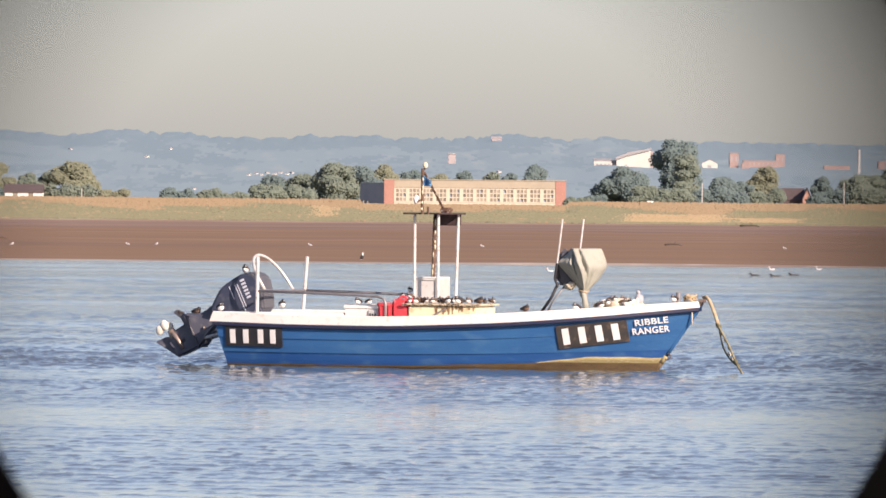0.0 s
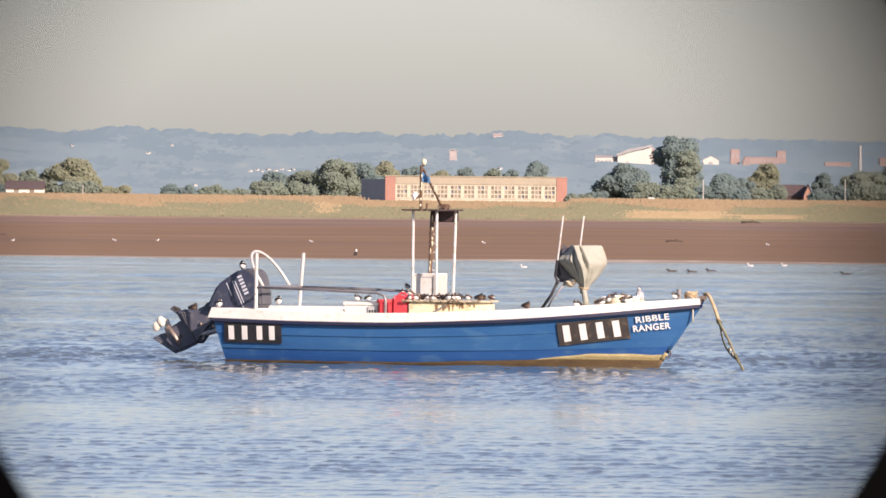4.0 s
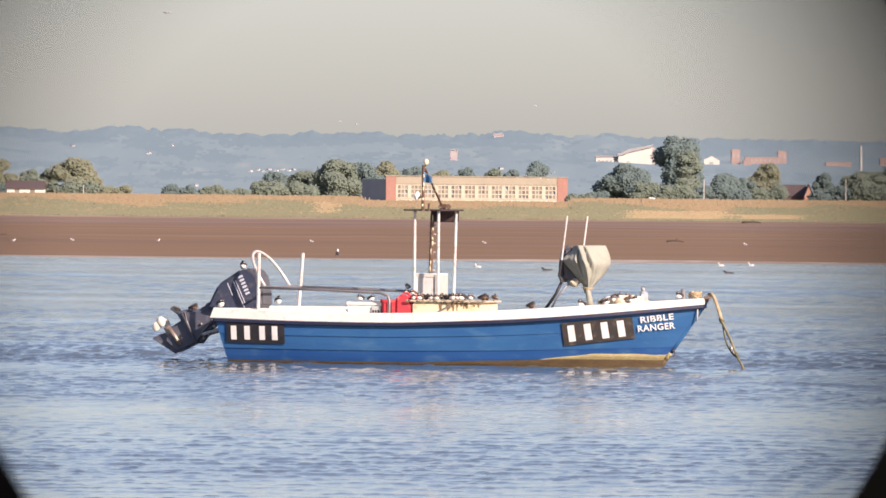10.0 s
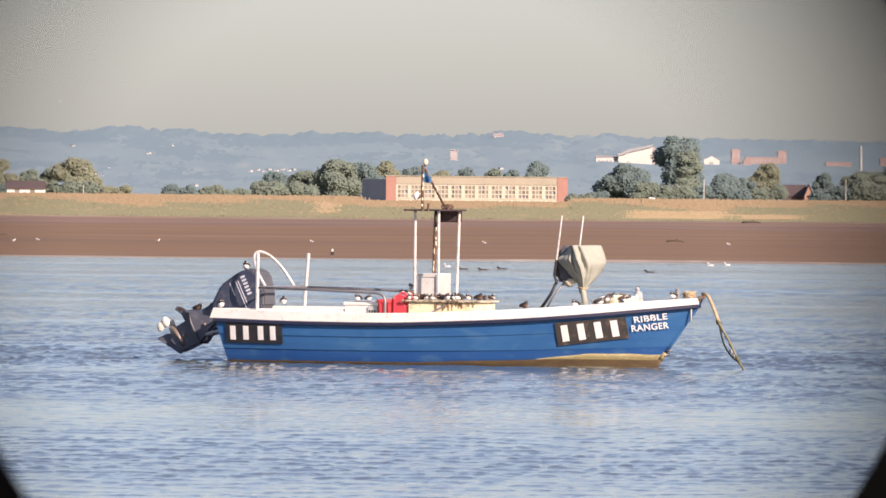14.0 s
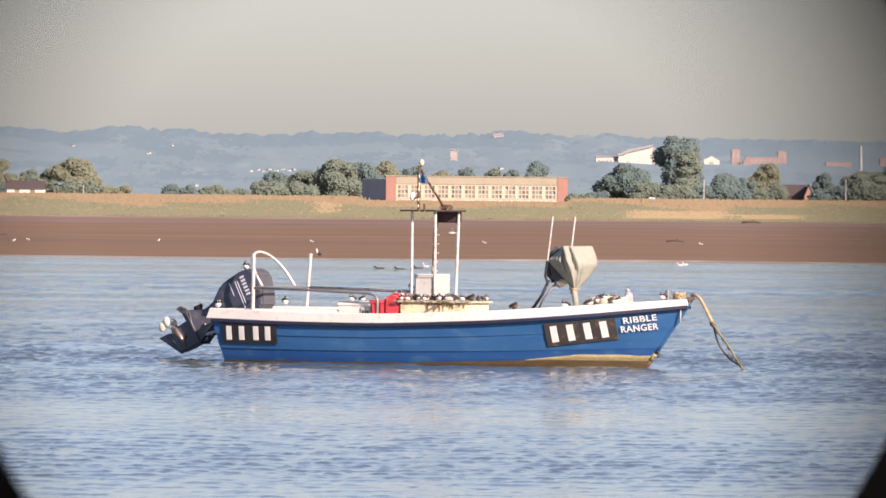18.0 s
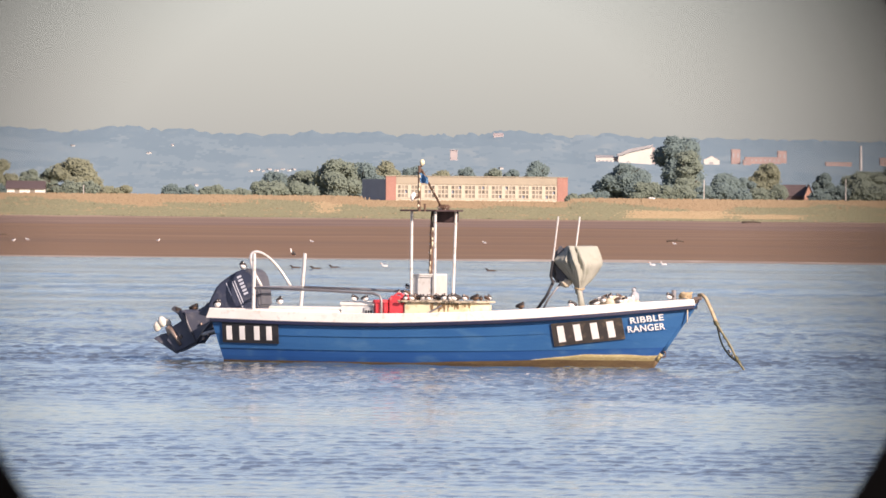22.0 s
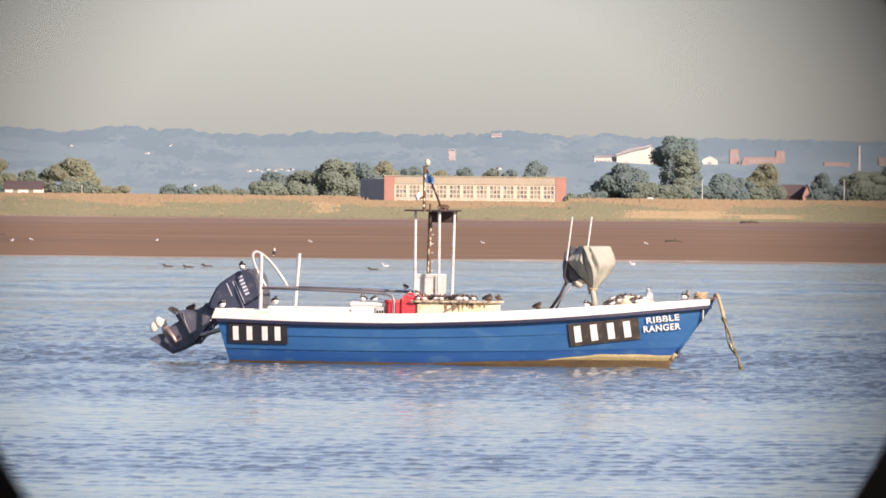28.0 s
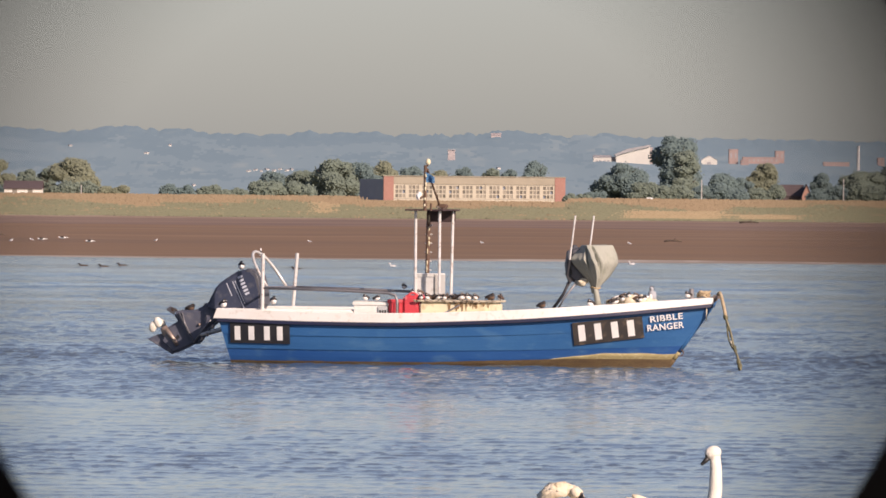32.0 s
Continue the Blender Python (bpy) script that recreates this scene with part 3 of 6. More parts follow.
def far_buildings():
    brick_hall()
    e, h, ev = house(12, 78, 334, 322, 2150, "render_white", "tile_roof", "low white bungalow with a dull red tiled roof")
    w = part("window", bm_box(-2.2, -1.2, -0.06, 0.1, 0.9, 1.9, 0.03), "pane_dark", e)
    share("window", w, e, pose(3.2, 0, 0))
    e, h, ev = house(1388, 1426, 347, 329, 2250, "tile_roof", "tile_roof", "brick house with a dark red roof among trees")
    # the sunlit gable is a separate piece, its brightness put into the wall colour
    e, h, ev = house(1424, 1440, 347, 328, 2246, "orange_wall", "tile_roof", "orange brick gable end of a house in sunlight", along_x=False)
    # on the hill
    x, y, z = hill_spot(1128, 290)
    s = y / 18450
    e = thing("white_hall", "large white hall with a sloping roof on the far hill", "building", pose(x, y, z))
    part("hall", bm_prism([(-34 * s, -3), (26 * s, -3), (26 * s, 30 * s), (-14 * s, 20 * s), (-34 * s, 13 * s)], -3, 14), "far_white", e, "cream end wall of the hall")
    part("roof", bm_prism([(-35 * s, 13 * s), (-14 * s, 20.2 * s), (27 * s, 30.4 * s), (27 * s, 34 * s), (-14 * s, 26 * s), (-37 * s, 16 * s)], -4, 15), "far_roof", e, "pale grey sloping roof")
    part("side_wall", bm_box(26.2 * s, 31 * s, -1, 13, -3, 29 * s, 0.1), "hazed_pink", e, "pinkish side wall")
    part("low_wing", bm_box(-74 * s, -42 * s, -2, 8, -3, 10 * s, 0.1), "far_white", e, "low white wing")
    part("low_roof", bm_roof(-74 * s, -42 * s, -2, 8, 10 * s, 13.5 * s, 0.1, 0.3), "far_roof", e)
    part("link", bm_box(-42 * s, -34.2 * s, 0, 9, -3, 12 * s, 0.1), "hazed_pink", e)
    for k in range(4):
        part("doorway", bm_box((-70 + 7 * k) * s, (-66 + 7 * k) * s, -2.15, -1.9, -3, 5.5 * s), "far_roof", e)
    x, y, z = hill_spot(1259, 292)
    e = thing("white_house", "white gabled building half hidden by trees on the far hill", "building", pose(x, y, z))
    part("wall", bm_gable(-14 * s, 14 * s, -2, 6, -2, 8 * s, 15 * s, False), "far_white", e)
    part("roof", bm_roof(-14 * s, 14 * s, -2, 6, 8 * s, 15.4 * s, 0.1, 0.25, False), "far_roof", e)
    part("window", bm_box(-4 * s, 3 * s, -2.1, -1.9, 1 * s, 5 * s), "far_roof", e)
    for across, down, w, h, tall in ((1350, 291, 64, 11, 0), (1302, 291, 16, 25, 1), (1384, 290, 16, 21, 1), (1322, 292, 14, 7, 0), (1484, 294, 46, 5, 0), (1563, 293, 12, 12, 0)):
        x, y, z = hill_spot(across, down)
        e = thing("red_block", "red-brick block with a flat roof on the far hill", "building", pose(x, y + tall * 1.5, z), "red blocks on the hill")
        part("wall", bm_box(-w / 2 * s, w / 2 * s, -2, 7, -3, h * s, 0.1), "hazed_brick", e)
        part("parapet", bm_box(-w / 2 * s - 0.1, w / 2 * s + 0.1, -2.1, 7.1, h * s, h * s + 0.4), "hazed_brick", e)
        for k in range(int(w / 8)):
            cx = (-w / 2 + 4 + 8 * k) * s
            part("window", bm_box(cx - 1.4 * s, cx + 1.4 * s, -2.08, -1.9, h * s * 0.45, h * s * 0.8), "far_roof", e)
    x, y, z = hill_spot(803, 284)
    e = thing("tower", "pale pink square tower on the far hill", "tower", pose(x, y, z))
    part("shaft", bm_box(-6.5 * s, 6.5 * s, -1.5, 1.5, -2, 17 * s, 0.1), "hazed_pink", e)
    part("cap", bm_box(-7.5 * s, 7.5 * s, -1.8, 1.8, 17 * s, 18.5 * s, 0.1), "hazed_pink", e)
    x, y, z = hill_spot(882, 243)
    e = thing("hilltop_house", "pinkish house among trees on the ridge", "house", pose(x, y - 3, z))
    part("wall", bm_box(-9 * s, 9 * s, -1.5, 4, -2, 3 * s, 0.1), "hazed_pink", e)
    part("roof", bm_roof(-9 * s, 9 * s, -1.5, 4, 3 * s, 6.5 * s, 0.1, 0.2), "hazed_pink", e)
    x, y, z = hill_spot(1523, 302)
    e = thing("chimney", "tall pale chimney stack on the far hill", "chimney", pose(x, y, z))
    part("stack", bm_tube([(0, 0, -2), (0, 0, 42 * s)], 3.4 * s, 12, r_end=2.2 * s), "pole_grey", e)
    part("rim", bm_tube([(0, 0, 41 * s), (0, 0, 43 * s)], 2.9 * s, 12), "pole_grey", e)
    rnd = random.Random(4)
    for across, down in [(442, 305), (455, 303), (466, 305), (478, 302), (488, 304), (499, 302), (510, 304), (522, 302), (130, 260), (262, 273),
                   (306, 259), (888, 300), (960, 300), (348, 330)]:
        x, y, z = hill_spot(across, down)
        w = rnd.uniform(3.5, 6) * s
        e = thing("cottage", "small pale house on the far wooded hill", "house", pose(x, y - 1, z, 0, 0, rnd.uniform(-25, 25)), "cottages on the hill")
        part("wall", bm_gable(-w / 2, w / 2, 0, 3, -1.5, 2.2 * s, 3.6 * s), "far_white", e)
        part("roof", bm_roof(-w / 2, w / 2, 0, 3, 2.2 * s, 3.6 * s, 0.1, 0.1), "far_roof", e)


far_buildings()


# ---- trees ----
def leaf_mesh(name, blobs, n, size, mat, seed):
    """A crown: many small leaf sprays set over uneven lobes (x, y, z, rx, ry, rz)."""
    rng = np.random.default_rng(seed)
    vol = np.array([b[3] * b[5] + 0.2 for b in blobs])
    pick = rng.choice(len(blobs), n, p=vol / vol.sum())
    B = np.array(blobs)[pick]
    d = rng.normal(size=(n, 3))
    d /= np.linalg.norm(d, axis=1)[:, None]
    r = rng.random(n) ** 0.16 * (1 + 0.13 * rng.normal(size=n))
    c = B[:, :3] + d * B[:, 3:] * r[:, None]
    c[:, 2] = np.maximum(c[:, 2], 0.15)
    # leaves turn their faces to the light
    a = 0.45 * d + np.array(SUN_DIR) * 0.85 + rng.normal(size=(n, 3)) * 0.28
    a /= np.linalg.norm(a, axis=1)[:, None]
    t = np.cross(a, rng.normal(size=(n, 3)))
    t /= np.linalg.norm(t, axis=1)[:, None]
    b = np.cross(a, t)
    s = size * (0.6 + 0.8 * rng.random(n))[:, None]
    V = np.stack([c - t * s, c - b * s * 0.55, c + t * s, c + b * s * 0.55], 1).reshape(-1, 3).tolist()
    faces = np.arange(4 * n).reshape(-1, 4).tolist()
    # the dense leaf mass inside each lobe
    turn, rise = 14, 8
    for bx, by, bz, rx, ry, rz in blobs:
        base = len(V)
        for i in range(rise + 1):
            e = math.pi * (i / rise - 0.5)
            for j in range(turn):
                q = 2 * math.pi * j / turn
                p = Vector((math.cos(e) * math.cos(q), math.cos(e) * math.sin(q), math.sin(e)))
                k = 0.90 + 0.30 * noise.noise(p * 1.9 + Vector((bx, by, bz))) + 0.16 * noise.noise(p * 4.6 + Vector((bz, bx, by)))
                V.append((bx + p.x * rx * k, by + p.y * ry * k, max(0.1, bz + p.z * rz * k)))
        for i in range(rise):
            for j in range(turn):
                faces.append((base + i * turn + j, base + i * turn + (j + 1) % turn, base + (i + 1) * turn + (j + 1) % turn, base + (i + 1) * turn + j))
    me = bpy.data.meshes.new(name)
    me.from_pydata(V, [], faces)
    me.materials.append(M[mat])
    return me


def tree(across0, across1, top_down, base_down, y, mat, seed, label, shape="round", name="tree", n=2200):
    x0, _ = place(across0, base_down, y)
    x1, top = place(across1, top_down, y)
    w, h = (x1 - x0) / 2, top - 1.0
    rnd = random.Random(seed)
    e = thing(name, label, name, pose((x0 + x1) / 2, y, 1.0, 0, 0, rnd.uniform(-10, 10)))
    if name == "tree":
        bm = bm_tube([(0, 0, -0.2), (0.03 * h, 0, h * 0.35), (0, 0.02 * h, h * 0.8)], 0.035 * h, 8, r_end=0.008 * h)
        part("trunk", bm, "bark", e)
        limb = bmesh.new()
        for k in range(6):
            a = k * 1.1 + rnd.random()
            z = h * (0.25 + 0.08 * k)
            bm_tube([(0, 0, z), (math.cos(a) * w * 0.35, math.sin(a) * w * 0.35, z + h * 0.10), (math.cos(a) * w * 0.65, math.sin(a) * w * 0.6, z + h * 0.22)], 0.014 * h, 5, limb, 0.004 * h)
        part("limbs", limb, "bark", e)
    blobs = []
    k = 24 if name == "tree" else 13
    for i in range(k):
        f = (i + 0.5) / k
        if shape == "tall":
            z, reach = h * (0.15 + 0.72 * f), w * (0.75 - 0.35 * abs(f - 0.4))
        elif shape == "round":
            z, reach = h * (0.14 + 0.70 * f), w * 0.98 * math.sin(math.pi * (0.30 + 0.60 * f))
        else:
            z, reach = h * (0.25 + 0.5 * rnd.random()), w * 0.95
        a = rnd.uniform(0, 6.28)
        q = reach * rnd.uniform(0.30, 0.82) if shape != "low" else 0
        bx = math.cos(a) * q if shape != "low" else w * (2 * f - 1) * 0.85
        by = math.sin(a) * q
        br = max(0.12 * h, w * rnd.uniform(0.20, 0.42)) if shape != "low" else max(0.26 * h, w * rnd.uniform(0.16, 0.34))
        br = min(br, 0.3 * h + 0.2 * w)
        blobs.append((bx, by, min(z, h - br * 0.75), br, br, br * rnd.uniform(0.65, 0.9)))
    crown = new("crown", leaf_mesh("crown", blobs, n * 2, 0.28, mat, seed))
    crown.parent = e
    return e


def trees():
    t = "broad leafy tree standing at the edge of the marsh"
    b = "low dense bush at the edge of the marsh"
    rows = [
        (-30, 34, 279, 345, 2300, "leaf_olive", "round", t), (28, 78, 296, 345, 2330, "leaf", "round", t), (80, 178, 281, 345, 2280, "leaf_olive", "round", t),
        (62, 112, 296, 345, 2340, "leaf", "round", t), (126, 184, 300, 345, 2290, "leaf_olive", "round", t), (545, 645, 281, 350, 2260, "leaf", "round", t), (448, 530, 305, 350, 2290, "leaf_dark", "round", t),
        (500, 570, 300, 350, 2270, "leaf", "round", t), (590, 690, 288, 350, 2330, "leaf_dark", "round", t), (640, 720, 284, 350, 2360, "leaf_olive", "round", t),
        (1058, 1160, 287, 353, 2240, "leaf_dark", "round", t), (1143, 1260, 234, 353, 2290, "leaf_dark", "tall", t), (1190, 1248, 262, 353, 2270, "leaf", "tall", t),
        (1245, 1312, 304, 353, 2240, "leaf_dark", "round", t), (1316, 1396, 287, 353, 2260, "leaf_olive", "tall", t), (1296, 1340, 312, 354, 2250, "leaf_dark", "round", t),
        (1434, 1480, 304, 355, 2300, "leaf_dark", "round", t), (1480, 1580, 300, 356, 2280, "leaf", "round", t), (1540, 1640, 292, 356, 2320, "leaf", "round", t),
        (920, 985, 285, 350, 2480, "leaf_dark", "round", t), (800, 850, 291, 350, 2500, "leaf_dark", "round", t), (755, 812, 300, 350, 2490, "leaf_olive", "round", t),
        (842, 905, 297, 350, 2520, "leaf", "round", t), (884, 926, 296, 350, 2500, "leaf_dark", "round", t), (700, 770, 294, 350, 2500, "leaf_dark", "round", t),
        (-140, -40, 285, 345, 2300, "leaf", "round", t), (1600, 1700, 288, 356, 2300, "leaf", "round", t)]
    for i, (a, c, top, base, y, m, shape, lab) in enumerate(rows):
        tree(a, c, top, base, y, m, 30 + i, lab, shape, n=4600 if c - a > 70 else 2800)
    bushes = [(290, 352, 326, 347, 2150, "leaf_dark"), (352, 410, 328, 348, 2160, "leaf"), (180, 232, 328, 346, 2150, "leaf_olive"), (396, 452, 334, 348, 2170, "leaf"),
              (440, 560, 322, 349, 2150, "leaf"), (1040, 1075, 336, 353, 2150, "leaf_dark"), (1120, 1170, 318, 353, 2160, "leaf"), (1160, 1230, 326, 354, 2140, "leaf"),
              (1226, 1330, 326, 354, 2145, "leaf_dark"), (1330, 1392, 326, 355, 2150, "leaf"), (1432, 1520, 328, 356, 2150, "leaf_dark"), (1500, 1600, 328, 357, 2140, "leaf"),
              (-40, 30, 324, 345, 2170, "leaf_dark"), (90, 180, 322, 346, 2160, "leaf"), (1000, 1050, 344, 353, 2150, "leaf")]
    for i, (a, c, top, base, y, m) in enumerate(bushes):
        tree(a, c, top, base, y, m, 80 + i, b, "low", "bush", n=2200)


trees()


# ---- marsh grass ----
def build_grass():
    rng = np.random.default_rng(3)
    n = 20000
    y = 652 + 560 * rng.random(n) ** 1.5
    x = (rng.random(n) * 2 - 1) * (0.0445 * y + 6)
    across = 784 + x * 18450 / y
    patch = np.sin(across * 0.013 + 1.2) + np.sin(across * 0.031 + y * 0.02) * 0.7
    straw = ((across > 1105) & (across < 1290) & (y < 790) & (y > 662)) | ((across > 1300) & (across < 1420) & (y < 740) & (y > 668)) | ((across > 555) & (across < 600) & (y > 700) & (y < 900)) | (rng.random(n) < 0.01)
    tan = (y > 880 + 60 * patch) | (rng.random(n) < 0.02)
    kinds = np.where(straw, 2, np.where(tan, 1, 0))
    for k, (name, mat, label) in enumerate((("marsh_grass", "grass_green", "green marsh grass behind the mudflat"), ("reeds", "grass_tan", "tall tan reeds along the marsh"),
                                            ("dry_grass", "grass_straw", "pale straw-coloured patches of dry grass"))):
        sel = np.where(kinds == k)[0]
        V, Fc = [], []
        for i in sel:
            grow = 0.10 + 0.98 * min(1.0, (y[i] - 650) / 360)
            hgt = {0: 0.9, 1: 1.0, 2: 0.85}[k] * grow * (0.85 + 0.25 * rng.random())
            if 630 < across[i] < 1020 and y[i] > 800:
                hgt *= 0.66
            g = 0.95 + 0.05 * min(1, (y[i] - 650) / 350)
            base = len(V)
            for j in range(8):
                ox, oy = rng.normal(0, 0.42), rng.normal(0, 0.3)
                lean = rng.normal(0, 0.16) * hgt
                a = rng.normal(0.45, 0.2)
                cx, cy = math.cos(a) * 0.115, math.sin(a) * 0.115
                bx, by = x[i] + ox, y[i] + oy
                h1 = g + hgt * (0.8 + 0.3 * rng.random())
                V += [(bx - cx, by - cy, g - 0.08), (bx + cx, by + cy, g - 0.08), (bx + lean + cx * 0.6, by + cy * 0.6, h1), (bx + lean - cx * 0.6, by - cy * 0.6, h1)]
                Fc.append((base, base + 1, base + 2, base + 3))
                base += 4
        me = bpy.data.meshes.new(name)
        me.from_pydata(V, [], Fc)
        me.materials.append(M[mat])
        tagged(new(name, me), label, "grass", kind="stuff")


build_grass()


def poles_and_van():
    for across, top, base, y in ((1246, 320, 353, 2100), (148, 329, 345, 2120), (1497, 319, 356, 2100)):
        x, z = place(across, top, y)
        e = thing("pole", "plain grey post standing in the marsh grass", "pole", pose(x, y, 1.0), "posts by the marsh")
        part("shaft", bm_tube([(0, 0, -0.2), (0, 0, z - 1)], 0.12, 8, r_end=0.09), "pole_grey", e)
        part("cap", bm_box(-0.14, 0.14, -0.14, 0.14, z - 1, z - 0.85, 0.03), "pole_grey", e)
    x, z = place(1157, 351, 1900)
    e = thing("van", "small white van parked behind the reeds", "van", pose(x, 1900, 1.0))
    part("body", bm_prism([(-0.9, 0.3), (0.9, 0.3), (0.9, 0.75), (0.55, 0.85), (0.25, 1.25), (-0.9, 1.3)], -0.75, 0.75, 0.08), "car_white", e)
    wh = part("wheel", bm_tube([(0.5, -0.78, 0.28), (0.5, -0.6, 0.28)], 0.28, 12), "black_rubber", e)
    share("wheel", wh, e, pose(-1.05, 0, 0))
    share("wheel", wh, e, pose(0, 1.38, 0))
    share("wheel", wh, e, pose(-1.05, 1.38, 0))
    part("windscreen", bm_box(0.3, 0.5, -0.77, -0.745, 0.85, 1.1, 0.01), "pane_dark", e)
    for across, down, y, w in ((1195, 430, 0, 0.8), (1330, 391, 645, 1.2), (5, 426, 0, 0.5)):
        y = y or 480.0
        x, z = place(across, down, y)
        e = thing("driftwood", "dark log lying on the mud", "driftwood", pose(x, y, ground_z(x, y) + 0.02, 0, 0, 4), "driftwood on the mud")
        part("log", bm_tube([(-w / 2, 0, 0.04), (-w / 6, 0.1 * w, 0.07), (w / 4, 0, 0.06), (w / 2, 0.05, 0.02)], 0.05 * w, 8, r_end=0.03 * w), "bark", e, smooth=True)
        part("snag", bm_tube([(0, 0, 0.07), (0.15 * w, 0, 0.07 + 0.12 * w)], 0.03 * w, 6, r_end=0.015 * w), "bark", e)


poles_and_van()


# ---- the fishing boat ----
TOP = ((-3.14, 0.78), (-2, 0.745), (-0.4, 0.73), (1.35, 0.80), (2.53, 0.885), (3.3, 0.945), (3.92, 0.995))
BAND = ((-3.14, 0.15), (-0.4, 0.14), (1.35, 0.14), (2.5, 0.13), (3.92, 0.09))
BEAM_TOP = ((-3.14, 0.96), (-2, 1.05), (-0.5, 1.08), (1, 1.02), (1.7, 0.92), (2.15, 0.82), (2.55, 0.69), (2.9, 0.53), (3.3, 0.33), (3.6, 0.17), (3.92, 0.035))
BEAM_LOW = ((-3.14, 0.84), (-2, 0.93), (-0.5, 0.96), (1, 0.88), (1.7, 0.74), (2.15, 0.60), (2.6, 0.43), (3.1, 0.23), (3.5, 0.09), (3.92, 0.012))


def reach_table(x, table):
    """The table's value, carried on straight past its ends."""
    if x < table[0][0]:
        (a, u), (b, v) = table[0], table[1]
    elif x > table[-1][0]:
        (a, u), (b, v) = table[-2], table[-1]
    else:
        return lerp_table(x, table)
    return u + (v - u) * (x - a) / (b - a)


def smooth_table(x, table):
    return sum(w * reach_table(x + d, table) for d, w in ((0, 0.28), (-0.22, 0.2), (0.22, 0.2), (-0.45, 0.11), (0.45, 0.11), (-0.7, 0.05), (0.7, 0.05)))


def blue_top(xt):
    return smooth_table(xt, TOP) - smooth_table(xt, BAND)


def hull_at(u, f, side=-1, out=0.0):
    """A point of the hull's skin: u from stern to bow, f from the waterline (0) to the top of the blue (1)."""
    xt = -3.14 + 7.06 * u
    x_low = -2.97 + 6.24 * u
    zt = blue_top(xt)
    k = f if f > 0 else f * 0.6
    x = x_low + (xt - x_low) * k
    bt, bl = max(0.02, smooth_table(xt, BEAM_TOP)), max(0.008, smooth_table(xt, BEAM_LOW))
    if f >= 0:
        hb = bl + (bt - bl) * (f ** 0.85) + 0.02 * math.sin(math.pi * min(1, f)) * (1 - u)
    else:
        hb = bl * (1 + f * 1.2)
    return Vector((x, side * (hb + out), f * zt))


def surf(x, z, out=0.0, side=-1):
    u, f = 0.5, 0.5
    for _ in range(6):
        f = z / blue_top(-3.14 + 7.06 * min(1, max(0, u)))
        a, b = -2.97 + (-0.17) * f, 6.24 + 0.82 * f
        u = (x - a) / b
    return hull_at(min(1, max(0, u)), f, side, out)


def strake(f0, f1, side, lap=0.012, n=44, u0=0.0, u1=1.0):
    """One plank of the clinker hull, its lower edge standing proud of the next."""
    bm = bmesh.new()
    rows = []
    for i in range(n + 1):
        u = u0 + (u1 - u0) * i / n
        g = 1 - 0.85 * max(0, (u - 0.6) / 0.4)
        rows.append([bm.verts.new(hull_at(u, f0, side, -0.02)), bm.verts.new(hull_at(u, f0, side, lap * g)), bm.verts.new(hull_at(u, f0 + (f1 - f0) * 0.5, side, 0.5 * lap * g)),
                     bm.verts.new(hull_at(u, f1, side, 0.0)), bm.verts.new(hull_at(u, f1, side, -0.03))])
    for a, b in zip(rows, rows[1:]):
        for j in range(4):
            bm.faces.new((a[j], b[j], b[j + 1], a[j + 1]))
    return bm


def band(side, z_lo, z_hi, proud, inner, u0=0.0, u1=1.0, n=44, bev=0.008, aft=0.0):
    """A strip that follows the sheer; z_lo and z_hi are functions of the sheer's x; aft: how far its foot runs out past the transom."""
    bm = bmesh.new()
    rings = []
    for i in range(n + 1):
        u = u0 + (u1 - u0) * i / n
        xt = -3.14 + 7.06 * u
        b = max(0.02, smooth_table(xt, BEAM_TOP))
        lo, hi = z_lo(xt), z_hi(xt)
        p = proud
        q = min(inner, b * 0.9)
        pts = [(b - q, lo), (b + p - bev, lo), (b + p, lo + bev), (b + p, hi - bev), (b + p - bev, hi), (b - q, hi)]
        ext = 0.07 * max(0, (hi - 0.78)) if u > 0.9 else 0
        rings.append([bm.verts.new((xt + ext - (aft * (1.25 - (z - lo) / (hi - lo)) if i == 0 else 0), side * y, z)) for y, z in pts])
    for a, b in zip(rings, rings[1:]):
        for j in range(6):
            bm.faces.new((a[j], a[(j + 1) % 6], b[(j + 1) % 6], b[j]))
    bm.faces.new(rings[0])
    bm.faces.new(rings[-1][::-1])
    return bm


def hull_patch(x0, x1, lo0, hi0, lo1, hi1, out, n=10):
    """A thin plate lying on the hull's near side."""
    bm = bmesh.new()
    rows = []
    for i in range(n + 1):
        k = i / n
        x = x0 + (x1 - x0) * k
        lo, hi = lo0 + (lo1 - lo0) * k, hi0 + (hi1 - hi0) * k
        rows.append([bm.verts.new(surf(x, lo + (hi - lo) * j / 3, o)) for j, o in ((0, out - 0.012), (0, out), (1, out), (2, out), (3, out), (3, out - 0.012))])
    for a, b in zip(rows, rows[1:]):
        for j in range(5):
            bm.faces.new((a[j], b[j], b[j + 1], a[j + 1]))
    bm.faces.new(rows[0])
    bm.faces.new(rows[-1])
    return bm


